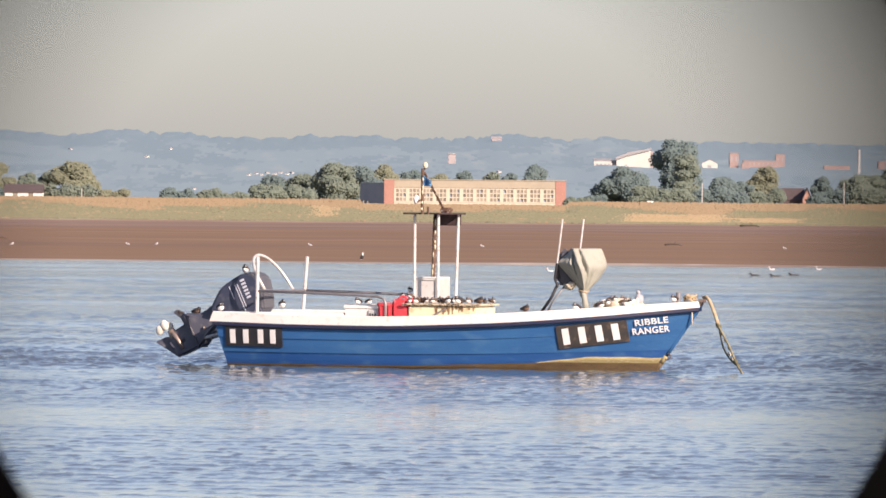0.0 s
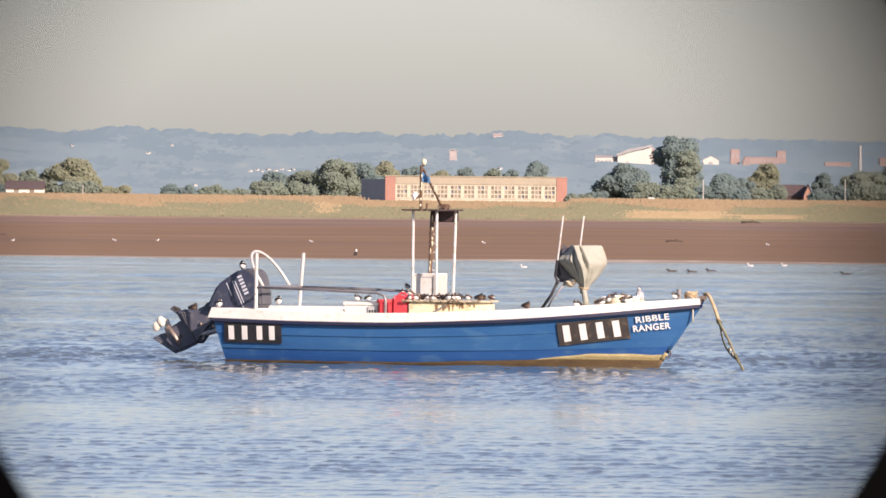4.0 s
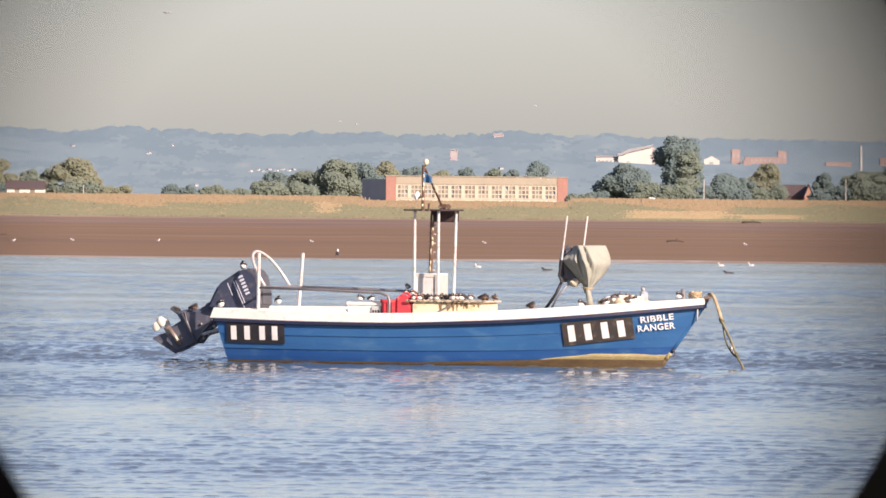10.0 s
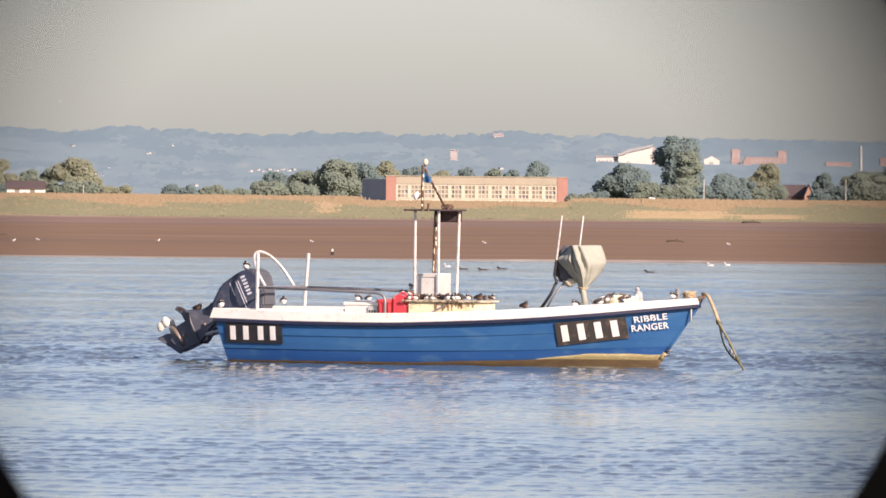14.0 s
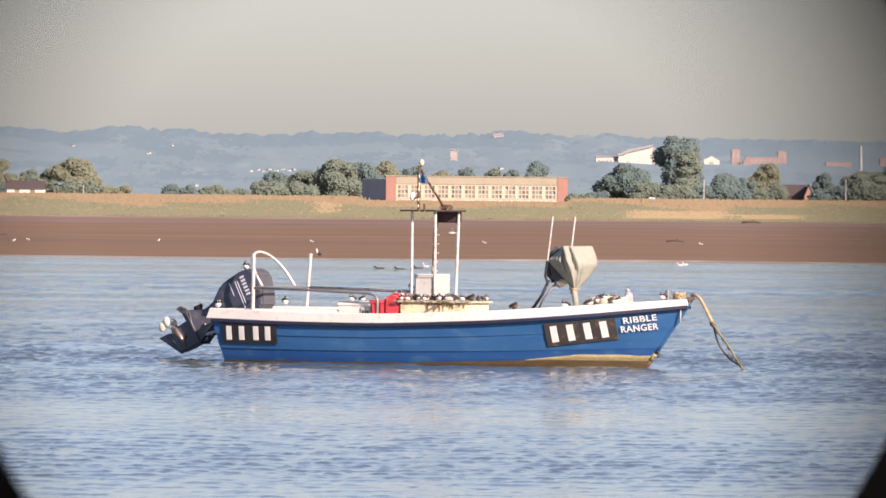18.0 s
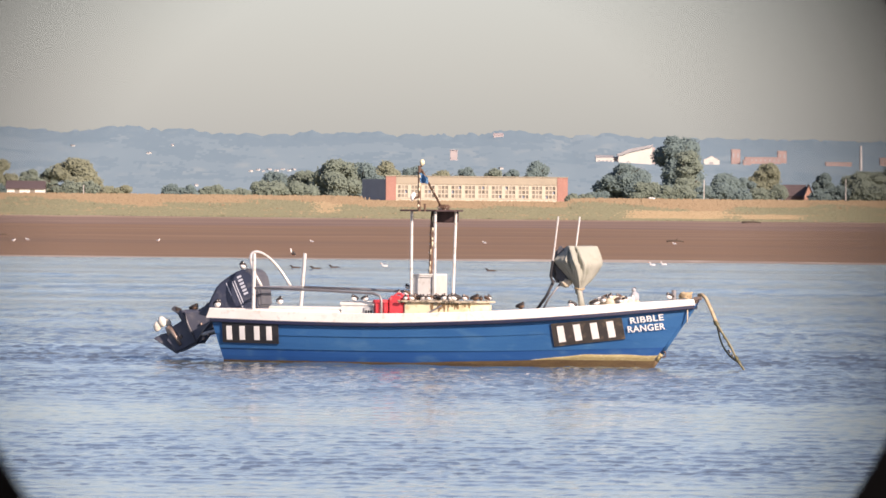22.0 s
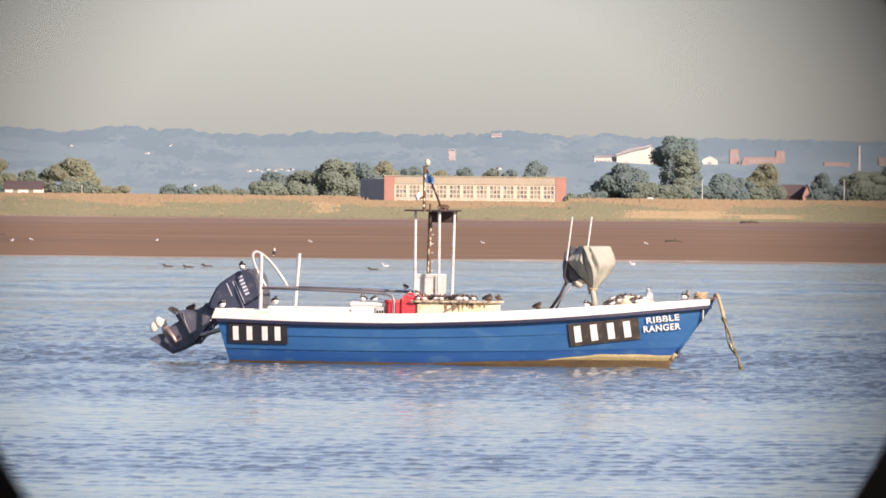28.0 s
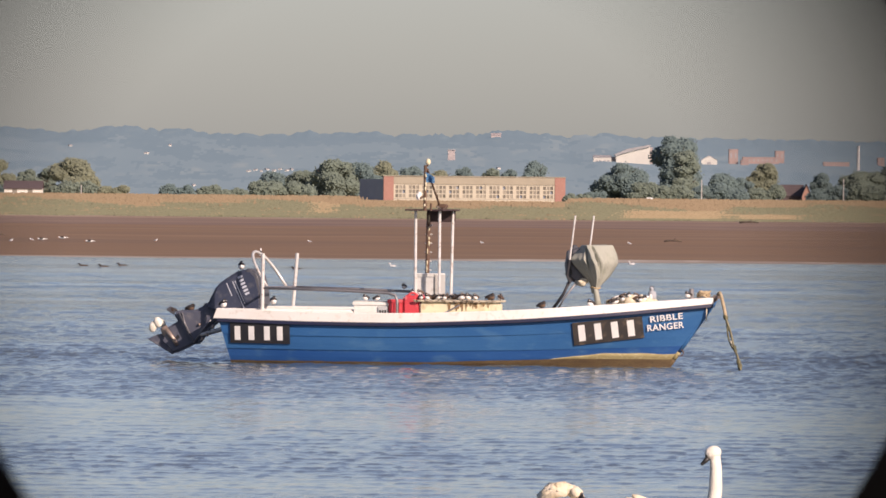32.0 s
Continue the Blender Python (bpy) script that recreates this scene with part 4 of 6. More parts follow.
def lettering(word, x0, x1, z0, z1, size, out):
    """Painted letters of the boat's name, laid on the hull."""
    cu = bpy.data.curves.new("word", "FONT")
    cu.body = word
    cu.offset = 0.02
    cu.space_character = 1.08
    tmp = bpy.data.objects.new("word", cu)
    scene.collection.objects.link(tmp)
    me = bpy.data.meshes.new_from_object(tmp.evaluated_get(bpy.context.evaluated_depsgraph_get()))
    bpy.data.objects.remove(tmp)
    bpy.data.curves.remove(cu)
    bm = bmesh.new()
    bm.from_mesh(me)
    bpy.data.meshes.remove(me)
    xs = [v.co.x for v in bm.verts]
    ys = [v.co.y for v in bm.verts]
    a, b, c, d = min(xs), max(xs), min(ys), max(ys)
    bmesh.ops.triangulate(bm, faces=bm.faces)
    for v in bm.verts:
        k = (v.co.x - a) / (b - a)
        z = z0 + (z1 - z0) * k + (v.co.y - c) / (d - c) * size
        v.co = surf(x0 + (x1 - x0) * k, z, out)
    return bm


def fishing_boat():
    e = thing("fishing_boat", "blue clinker fishing boat with white gunwale moored on the river", "boat")
    for side in (-1, 1):
        for f0, f1 in ((0.66, 1.0), (0.33, 0.66), (0.0, 0.33)):
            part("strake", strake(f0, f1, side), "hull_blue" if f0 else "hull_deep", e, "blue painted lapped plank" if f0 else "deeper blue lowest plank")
        part("bottom_planking", strake(-0.5, 0.0, side, 0.004), "boot_brown", e, "brown fouled bottom below the waterline", True)
        part("gunwale", band(side, lambda x: blue_top(x), lambda x: smooth_table(x, TOP), 0.035, 0.10, aft=0.06), "white_gel", e, "broad white gunwale")
        part("rubbing_strake", band(side, lambda x: blue_top(x) - 0.05, lambda x: blue_top(x) - 0.001, 0.05, 0.02), "rub_navy", e, "dark navy rubbing strake")
        # fouling along the waterline, deepest towards the bow
        bm = bmesh.new()
        prev = None
        for i in range(61):
            u = i / 60
            hi = 0.036 + 0.070 * min(1, max(0, (u - 0.45) / 0.33)) + 0.010 * noise.noise((u * 22, 3, 0))
            col = [bm.verts.new(surf_u(u, z, side, 0.036)) for z in (-0.08, 0.0, hi * 0.6, hi)]
            if prev:
                for j in range(3):
                    bm.faces.new((prev[j], col[j], col[j + 1], prev[j + 1]))
            prev = col
        part("boot_stripe", bm, "boot_brown", e, "brown weedy stripe at the waterline", True)
        bm = bmesh.new()
        prev = None
        for i in range(51):
            u = 0.73 + 0.267 * i / 50
            lo = 0.022 + 0.070 * min(1, max(0, (u - 0.45) / 0.33))
            hi = lo + 0.012 + 0.084 * min(1, (u - 0.73) / 0.11) + 0.012 * noise.noise((u * 18, 5, 0))
            col = [bm.verts.new(surf_u(u, z, side, o)) for z, o in ((lo, 0.030), ((lo + hi) / 2, 0.034), (hi - 0.01, 0.034), (hi, -0.005))]
            if prev:
                for j in range(3):
                    bm.faces.new((prev[j], col[j], col[j + 1], prev[j + 1]))
            prev = col
        part("weed_band", bm, "weed_yellow", e, "yellowish dried weed along the bow", True)
    # transom, stem, floor, foredeck
    bm = bmesh.new()
    ring = [hull_at(0, f, s) for s, fs in ((-1, (1, 0.66, 0.33, 0, -0.4)), (1, (-0.4, 0, 0.33, 0.66, 1))) for f in fs]
    vs = [bm.verts.new(p + Vector((0.0, 0, 0))) for p in ring]
    wv = [bm.verts.new(p + Vector((0.06, 0, 0))) for p in ring]
    bm.faces.new(vs)
    bm.faces.new(wv[::-1])
    for i in range(len(vs)):
        bm.faces.new((vs[i], vs[(i + 1) % len(vs)], wv[(i + 1) % len(vs)], wv[i]))
    part("transom", bm, "hull_blue", e, "blue raked transom")
    part("transom_cap", bm_box(-3.17, -3.05, -0.95, 0.95, 0.63, 0.775, 0.012), "white_gel", e)
    foot = [hull_at(1, f, -1) for f in (-0.4, -0.15, 0, 0.06, 0.12)]
    weedy = [hull_at(1, f, -1) for f in (0.12, 0.17, 0.235)]
    post = [hull_at(1, f, -1) for f in (0.235, 0.4, 0.6, 0.8, 1.0)]
    part("stem_foot", bm_tube([(q.x, 0, q.z) for q in foot], 0.036, 8), "boot_brown", e, "brown fouled foot of the stem", True)
    part("stem_weed", bm_tube([(q.x, 0, q.z) for q in weedy], 0.036, 8), "weed_yellow", e, "dried weed on the stem", True)
    part("stem", bm_tube([(q.x, 0, q.z) for q in post] + [(3.95, 0, 0.97)], 0.034, 8), "hull_blue", e, "blue stem post", True)
    bm = bmesh.new()
    rows = []
    for i in range(31):
        xt = -2.9 + 4.7 * i / 30
        b = smooth_table(xt + 0.3, BEAM_LOW) * 0.90
        rows.append([bm.verts.new((xt, s * b, 0.18)) for s in (-1, 1)])
    for a, b in zip(rows, rows[1:]):
        bm.faces.new((a[0], b[0], b[1], a[1]))
    part("floor", bm, "deck_floor", e)
    bm = bmesh.new()
    rows = []
    for i in range(21):
        xt = 2.1 + 1.75 * i / 20
        b = smooth_table(xt, BEAM_TOP) - 0.02
        z = smooth_table(xt, TOP) - 0.02
        rows.append([bm.verts.new((xt, s * b, z + 0.03 * (1 - abs(s)))) for s in (-1, -0.5, 0, 0.5, 1)])
    for a, b in zip(rows, rows[1:]):
        for j in range(4):
            bm.faces.new((a[j], b[j], b[j + 1], a[j + 1]))
    part("foredeck", bm, "white_gel", e, "white foredeck")
    part("side_locker", bm_box(-3.0, -1.175, -0.9, -0.5, 0.19, 0.775, 0.02), "white_gel", e, "white side locker")
    part("side_locker", bm_box(-2.95, -1.3, 0.5, 0.9, 0.19, 0.80, 0.02), "white_gel", e, "white side locker")

    # registration boards: dark with plain pale bars
    board = part("registration_board", hull_patch(-2.96, -2.06, 0.285, 0.575, 0.275, 0.565, 0.03), "plate_black", e, "black registration board at the stern")
    for x in (-2.89, -2.68, -2.445, -2.25):
        part("bar", hull_patch(x, x + 0.085, 0.325, 0.525, 0.325, 0.525, 0.036, 3), "paint_white", board)
    board = part("registration_board", hull_patch(2.04, 2.98, 0.295, 0.620, 0.415, 0.720, 0.03), "plate_worn", e, "worn dark registration board at the bow")
    for x in (2.115, 2.335, 2.56, 2.775):
        lift = (x - 2.04) * 0.115
        part("bar", hull_patch(x, x + 0.09, 0.345 + lift, 0.575 + lift, 0.359 + lift, 0.589 + lift, 0.037, 3), "paint_white", board)
    part("name_lettering", lettering("RIBBLE", 3.085, 3.52, 0.632, 0.690, 0.088, 0.034), "paint_white", e, "white painted boat name")
    part("name_lettering", lettering("RANGER", 3.035, 3.525, 0.505, 0.560, 0.092, 0.034), "paint_white", e, "white painted boat name")

    # stern rails
    for s, name in ((-1, "rail_post"), (1, "rail_post")):
        part(name, bm_tube([(-2.50 - 0.03 * (s > 0), s * 0.93, 0.70), (-2.495 + 0.03 * (s > 0), s * 0.93, 1.57)], 0.026, 10), "steel", e, "galvanised steel post")
        part("rail", bm_tube([(-2.50, s * 0.93, 1.075), (-1.5, s * 0.98, 1.055), (-0.62, s * 1.0, 1.02), (-0.52, s * 1.0, 0.99), (-0.49, s * 1.0, 0.92), (-0.49, s * 1.0, 0.68)], 0.02, 8), "steel_dull", e, "dull steel side rail", True)
    part("cross_rail", bm_tube([(-2.5, -0.93, 1.08), (-2.5, 0.93, 1.08)], 0.019, 8), "steel_dull", e)
    hoop = []
    for i in range(21):
        a = math.pi * i / 20
        y = -0.55 * math.cos(a)
        z = 1.09 + 0.50 * math.sin(a) ** 0.75
        hoop.append((-2.53 - 0.32 * math.sin(a) ** 0.75, y, z))
    part("stern_hoop", bm_tube(hoop, 0.021, 8), "steel", e, "bent steel hoop over the motor", True)

    # centre console, cream, with a soiled top
    console = part("console", bm_box(-0.18, 0.84, -0.92, -0.05, 0.19, 0.895, 0.025), "console_cream", e, "cream box console with rusty stains")
    bm = bm_box(-0.22, 0.88, -0.935, 0.0, 0.896, 0.925, 0.008)
    part("lid", bm, "soiled_top", console, "stained lid covered in droppings")
    part("edge_lip", bm_box(-0.23, 0.89, -0.95, -0.936, 0.902, 0.928, 0.005), "soiled_top", console)
    rnd = random.Random(5)
    bm = bmesh.new()
    for k in range(46):
        x = -0.25 + 1.17 * rnd.random()
        r = rnd.uniform(0.008, 0.021) * (1.3 if 0.2 < x < 0.6 else 1)
        bm_blob(x, rnd.uniform(-0.955, -0.92), 0.925 - rnd.random() ** 2 * 0.03, r * 1.6, r * 0.7, r * 0.6, 8, 5, bm, lump=0.6, seed=k)
    tagged(part("crust", bm, "crust", console, smooth=True), "crusted droppings along the lid's edge", kind="stuff")
    for k in range(14):
        x = rnd.choice((rnd.uniform(0.2, 0.85), rnd.uniform(-0.15, 0.85)))
        ln = rnd.uniform(0.03, 0.11)
        wd = rnd.uniform(0.008, 0.03)
        part("rust_run", bm_prism([(x - wd, 0.89), (x + wd, 0.89), (x + wd * 0.6, 0.89 - ln), (x - wd * 0.2, 0.89 - ln * 1.15)], -0.926, -0.918), "rust_drip", console, "brown rust run below the lid")
    part("strut", bm_tube([(0.12, -0.96, 0.70), (0.42, -0.96, 0.86)], 0.012, 6), "steel_dull", console)

    # steering frame on the far side
    fr = part("frame_post", bm_tube([(-0.53, 0.25, 0.19), (-0.53, 0.25, 2.20)], 0.021, 10), "steel", e, "thin white steel post")
    part("frame_post", bm_tube([(-0.19, 0.31, 0.19), (-0.19, 0.31, 2.20)], 0.021, 10), "steel", e, "thin white steel post")
    part("frame_post", bm_tube([(-0.19, 1.02, 0.60), (-0.19, 1.13, 2.20)], 0.021, 10), "steel", e, "thin white steel post")
    part("ladder_mast", bm_tube([(-0.555, 1.03, 0.6), (-0.555, 1.13, 2.16)], 0.030, 8), "rusty", e, "dark rusty mast with pale patches")
    for k in range(9):
        part("rung", bm_tube([(-0.60, 1.06 + 0.01 * k, 0.95 + 0.13 * k), (-0.50, 1.06 + 0.01 * k, 0.95 + 0.13 * k)], 0.012, 6), "steel", e)
    rnd = random.Random(31)
    z = 0.84
    while z < 2.1:
        y = 1.03 + 0.1 * (z - 0.6) / 1.56
        part("pale_flake", bm_blob(-0.548 + rnd.uniform(-0.012, 0.016), y - 0.022, z, rnd.uniform(0.007, 0.013), 0.014, rnd.uniform(0.02, 0.075), 8, 6, lump=0.6, seed=z), "lamp_cream", e, "flaking pale paint on the mast", True)
        z += rnd.uniform(0.05, 0.17)
    for z in (2.28, 2.37, 2.52, 2.58, 2.71):
        part("pale_flake", bm_blob(-0.352 + rnd.uniform(-0.008, 0.008), 0.076, z, 0.014, 0.014, rnd.uniform(0.012, 0.035), 8, 6, lump=0.6, seed=z), "lamp_cream", e, "flaking pale paint on the mast", True)
    part("roof_plate", bm_box(-0.66, -0.10, 0.10, 1.2, 2.20, 2.225, 0.006), "dark_board", e, "thin dark roof plate")
    part("far_board", bm_box(-0.58, -0.16, 1.12, 1.17, 2.04, 2.215, 0.01), "dark_board", e, "dark wooden board under the roof")
    part("cleat", bm_box(-0.38, -0.24, 0.85, 1.05, 2.226, 2.30, 0.02), "rusty", e)
    mast = part("mast", bm_tube([(-0.36, 0.10, 2.2), (-0.355, 0.09, 2.86)], 0.024, 8), "rusty", e, "short rusty pole mast")
    part("masthead_lamp", bm_blob(-0.315, 0.09, 2.905, 0.038, 0.038, 0.048), "lamp_cream", e, "cream masthead lamp", True)
    part("lamp_arm", bm_tube([(-0.36, 0.09, 2.83), (-0.315, 0.09, 2.86)], 0.014, 6), "rusty", e)
    part("mast_brace", bm_tube([(-0.33, 0.10, 2.80), (-0.34, 0.98, 2.23)], 0.017, 8), "rusty", e, "dark diagonal brace")
    bm = bmesh.new()
    rows = []
    for i in range(7):
        k = i / 6
        rows.append([bm.verts.new((-0.34 + 0.13 * k, 0.06 + 0.02 * math.sin(6 * k) + 0.01 * j, 2.76 - 0.15 * j / 2 * (1 - 0.4 * k) - 0.07 * k)) for j in range(3)])
    for a, b in zip(rows, rows[1:]):
        for j in range(2):
            bm.faces.new((a[j], b[j], b[j + 1], a[j + 1]))
    bmesh.ops.solidify(bm, geom=list(bm.faces), thickness=0.012)
    part("pennant", bm, "flag_blue", e, "small blue cloth pennant", True)
    part("stern_lamp", bm_blob(-0.44, 0.06, 2.42, 0.034, 0.03, 0.05, lump=1.1), "paint_white", e, "white lamp bracket beside the mast", True)
    part("stern_lamp_bracket", bm_tube([(-0.44, 0.06, 2.37), (-0.36, 0.1, 2.42)], 0.014, 6), "rusty", e)
    part("aerial_stub", bm_tube([(-0.27, 0.1, 2.2), (-0.27, 0.1, 2.31)], 0.016, 6), "rusty", e)

    # helm box between the posts
    helm = part("helm_box", bm_box(-0.60, -0.30, 0.52, 1.00, 0.19, 1.27, 0.02), "helm_cream", e, "pale cream helm box")
    part("rim", bm_box(-0.605, -0.575, 0.505, 0.525, 0.86, 1.27, 0.006), "box_white", helm)
    part("rim", bm_box(-0.605, -0.305, 0.505, 0.525, 1.245, 1.272, 0.006), "box_white", helm)
    part("helm_panel", bm_box(-0.31, -0.27, 0.50, 1.02, 0.85, 1.29, 0.01), "helm_grey", helm, "grey helm panel")
    part("helm_top", bm_box(-0.62, -0.27, 0.50, 1.02, 1.271, 1.295, 0.008), "box_white", helm)

    # net hauler under its cover on the foredeck
    hauler = part("net_hauler", bm_tube([(2.28, -0.2, 0.84), (2.25, -0.2, 1.20)], 0.028, 10), "steel_dull", e, "net hauler on a steel pedestal")
    part("bag_neck", bm_tube([(2.235, -0.235, 1.13), (2.25, -0.24, 1.07), (2.27, -0.24, 0.98), (2.285, -0.23, 0.87)], 0.030, 9, r_end=0.050), "canvas", hauler, "twisted canvas tail of the cover", True)
    turn = pose(2.18, -0.2, 0, 0, 0, 20.2)
    bm = bm_prism([(-0.31, 1.705), (-0.16, 1.745), (-0.04, 1.62), (-0.03, 1.30), (-0.10, 1.175), (-0.24, 1.165), (-0.335, 1.235), (-0.362, 1.36), (-0.345, 1.56)], 0.02, 0.34, 0.06, seg=3)
    bmesh.ops.transform(bm, matrix=turn, verts=bm.verts)
    part("drum", bm, "drum_grey", hauler, "dark grey drum housing below the cover")
    bm = bm_tube([(-0.29, 0.01, 1.30), (-0.315, 0.0, 1.45), (-0.30, 0.01, 1.62)], 0.014, 6)
    bmesh.ops.transform(bm, matrix=turn, verts=bm.verts)
    part("hose", bm, "black_rubber", hauler, "black hydraulic hose", True)
    bm = bm_blob(-0.13, 0.0, 1.20, 0.09, 0.08, 0.05, lump=0.9)
    bmesh.ops.transform(bm, matrix=turn, verts=bm.verts)
    part("net_tail", bm, "net_pale", hauler, "pale end of netting caught under the drum", True)
    part("strut", bm_tube([(1.90, -0.34, 1.24), (1.80, -0.36, 1.02), (1.66, -0.38, 0.82)], 0.022, 8), "black_rubber", hauler, "dark bent strut", True)
    part("strut", bm_tube([(1.98, -0.28, 1.2), (1.80, -0.30, 0.97), (1.72, -0.3, 0.82)], 0.014, 8), "steel_dull", hauler, smooth=True)
    # the cover: a box-shaped bag with one edge to the front, gathered below
    corners = [(1.04, (0.04, -0.05), (0.08, 0.0), (0.04, 0.05), (0.0, 0.0)), (1.10, (0.045, -0.06), (0.10, 0.0), (0.04, 0.06), (-0.01, 0.0)),
               (1.13, (0.05, -0.07), (0.11, 0.0), (0.05, 0.07), (-0.01, 0.0)), (1.18, (0.05, -0.10), (0.155, 0.0), (0.06, 0.10), (-0.03, 0.0)),
               (1.26, (0.04, -0.165), (0.235, 0.0), (0.08, 0.17), (-0.10, -0.01)), (1.36, (0.02, -0.225), (0.31, 0.0), (0.10, 0.235), (-0.18, -0.02)),
               (1.46, (-0.01, -0.28), (0.375, -0.01), (0.14, 0.30), (-0.27, -0.04)), (1.53, (-0.04, -0.27), (0.37, -0.02), (0.16, 0.31), (-0.325, -0.05)),
               (1.60, (-0.06, -0.23), (0.35, -0.02), (0.18, 0.31), (-0.26, 0.0)), (1.67, (-0.085, -0.18), (0.325, -0.01), (0.20, 0.30), (-0.185, 0.06)),
               (1.728, (-0.11, -0.15), (0.305, 0.0), (0.20, 0.29), (-0.14, 0.10)), (1.734, (-0.10, -0.13), (0.292, 0.0), (0.19, 0.27), (-0.12, 0.1))]
    def zig(v):
        """A sharp-creased wave."""
        v = v % 1.0
        return 4 * abs(v - 0.5) - 1

    fine = []
    for (z0, *c0), (z1, *c1) in zip(corners, corners[1:]):
        for h in (0, 0.5):
            fine.append((z0 + (z1 - z0) * h, [Vector(a).lerp(Vector(b), h) for a, b in zip(c0, c1)]))
    fine.append((corners[-1][0], [Vector(a) for a in corners[-1][1:]]))
    bm = bmesh.new()
    rings = []
    for z, cs in fine:
        ring = []
        low = max(0, min(1, (1.60 - z) / 0.42))
        for j in range(112):
            q, k = divmod(j, 28)
            k /= 28
            a, b = (Vector((v.x, v.y * 1.35 if v.y < 0 else v.y)) for v in (cs[q], cs[(q + 1) % 4]))
            mid = (a + b) / 2 * 1.05
            w = 4 * k * (1 - k) * 0.42
            p = (a * (1 - k) + b * k) * (1 - w) + mid * w
            if q == 3:
                fold = (0.012 + 0.085 * low) * zig(k * 2.7 + 0.25 * (z - 1.4)) - 0.30 * max(0, 1 - abs(k - 0.86 + 0.5 * max(0, 1.66 - z)) / 0.07) * min(1, max(0, (1.70 - z) / 0.08)) * min(1, max(0, (z - 1.22) / 0.2)) + 0.04 * noise.noise((k * 5, z * 5, 1))
            elif q == 0:
                fold = 0.12 * low * zig(k * 3.4 + 0.1) + 0.05 * noise.noise((k * 3, z * 4, 6))
                fold -= max(0, 1 - abs(k - 0.10 - 0.25 * max(0, 1.72 - z)) / 0.075) * 0.46 * min(1, max(0, (1.74 - z) / 0.06)) * min(1, max(0, (z - 1.30) / 0.2))
            else:
                fold = 0.06 * low * zig(k * 4) + 0.05 * noise.noise((k * 3, z * 4, q))
            fold = 1 + fold
            ring.append(bm.verts.new((p.x * fold, p.y * fold, z + 0.012 * noise.noise((p.x * 5, p.y * 5, z * 2)))))
        rings.append(ring)
    for a, b in zip(rings, rings[1:]):
        for j in range(112):
            bm.faces.new((a[j], a[(j + 1) % 112], b[(j + 1) % 112], b[j]))
    bm.faces.new(rings[-1])
    bmesh.ops.transform(bm, matrix=turn, verts=bm.verts)
    part("cover", bm, "canvas", hauler, "crumpled grey-green canvas cover tied at its foot", True)
    part("tie", bm_tube([(2.235 + 0.07 * math.cos(a / 2), -0.2 + 0.07 * math.sin(a / 2), 1.12 + 0.01 * math.sin(a)) for a in range(13)], 0.012, 6), "rope_tan", hauler)
    for x, y, bx in ((1.98, -0.40, 1.90), (2.17, -0.04, 2.09)):
        part("rod", bm_tube([(x, y, 2.15), (bx, y, 1.50)], 0.013, 8), "steel", e, "thin upright steel rod")
    part("rod_holder", bm_tube([(1.90, -0.40, 1.52), (1.86, -0.38, 1.3), (1.90, -0.36, 1.18)], 0.02, 8), "black_rubber", hauler)

    # bow fittings
    part("bow_cap", bm_prism([(3.76, 0.875), (3.97, 0.935), (3.98, 0.985), (3.93, 0.98), (3.77, 0.925)], -0.045, 0.045, 0.012), "rusty", e, "worn brown bow cap")
    part("bow_roller", bm_box(3.86, 3.99, -0.035, 0.035, 0.985, 1.005, 0.008), "bare_metal", e, "worn metal bow roller")
    for y in (-0.07, 0.07):
        part("roller_cheek", bm_box(3.93, 4.0, y - 0.006, y + 0.006, 0.98, 1.03, 0.004), "bare_metal", e)
    part("rope_coil", bm_tube([(3.78 + (0.075 + 0.02 * math.sin(a)) * math.cos(a * 0.6), 0.05 * math.sin(a * 0.6), 1.0 + 0.075 * abs(math.sin(a * 0.37)) + 0.012 * math.sin(a * 1.9)) for a in range(46)], 0.016, 6), "rope_tan", e, "tan mooring rope wound on the bow", True)
    part("bitt", bm_tube([(3.60, 0, 0.95), (3.60, 0, 1.12)], 0.035, 10), "steel_dull", e)
    part("lashing", bm_tube([(3.83, -0.05, 1.0), (3.84, -0.085, 0.95), (3.84, -0.08, 0.76), (3.835, -0.075, 0.66)], 0.011, 6), "rope_pale", e, "pale rope end hanging over the bow", True)
    part("eye_ring", bm_tube([(3.45 + 0.045 * math.cos(a), -0.02, 0.20 + 0.045 * math.sin(a)) for a in [i * 0.52 for i in range(13)]], 0.01, 6), "rusty", e)
    outboard(e)
    return e


def surf_u(u, z, side, out):
    return hull_at(u, z / blue_top(-3.14 + 7.06 * u), side, out)


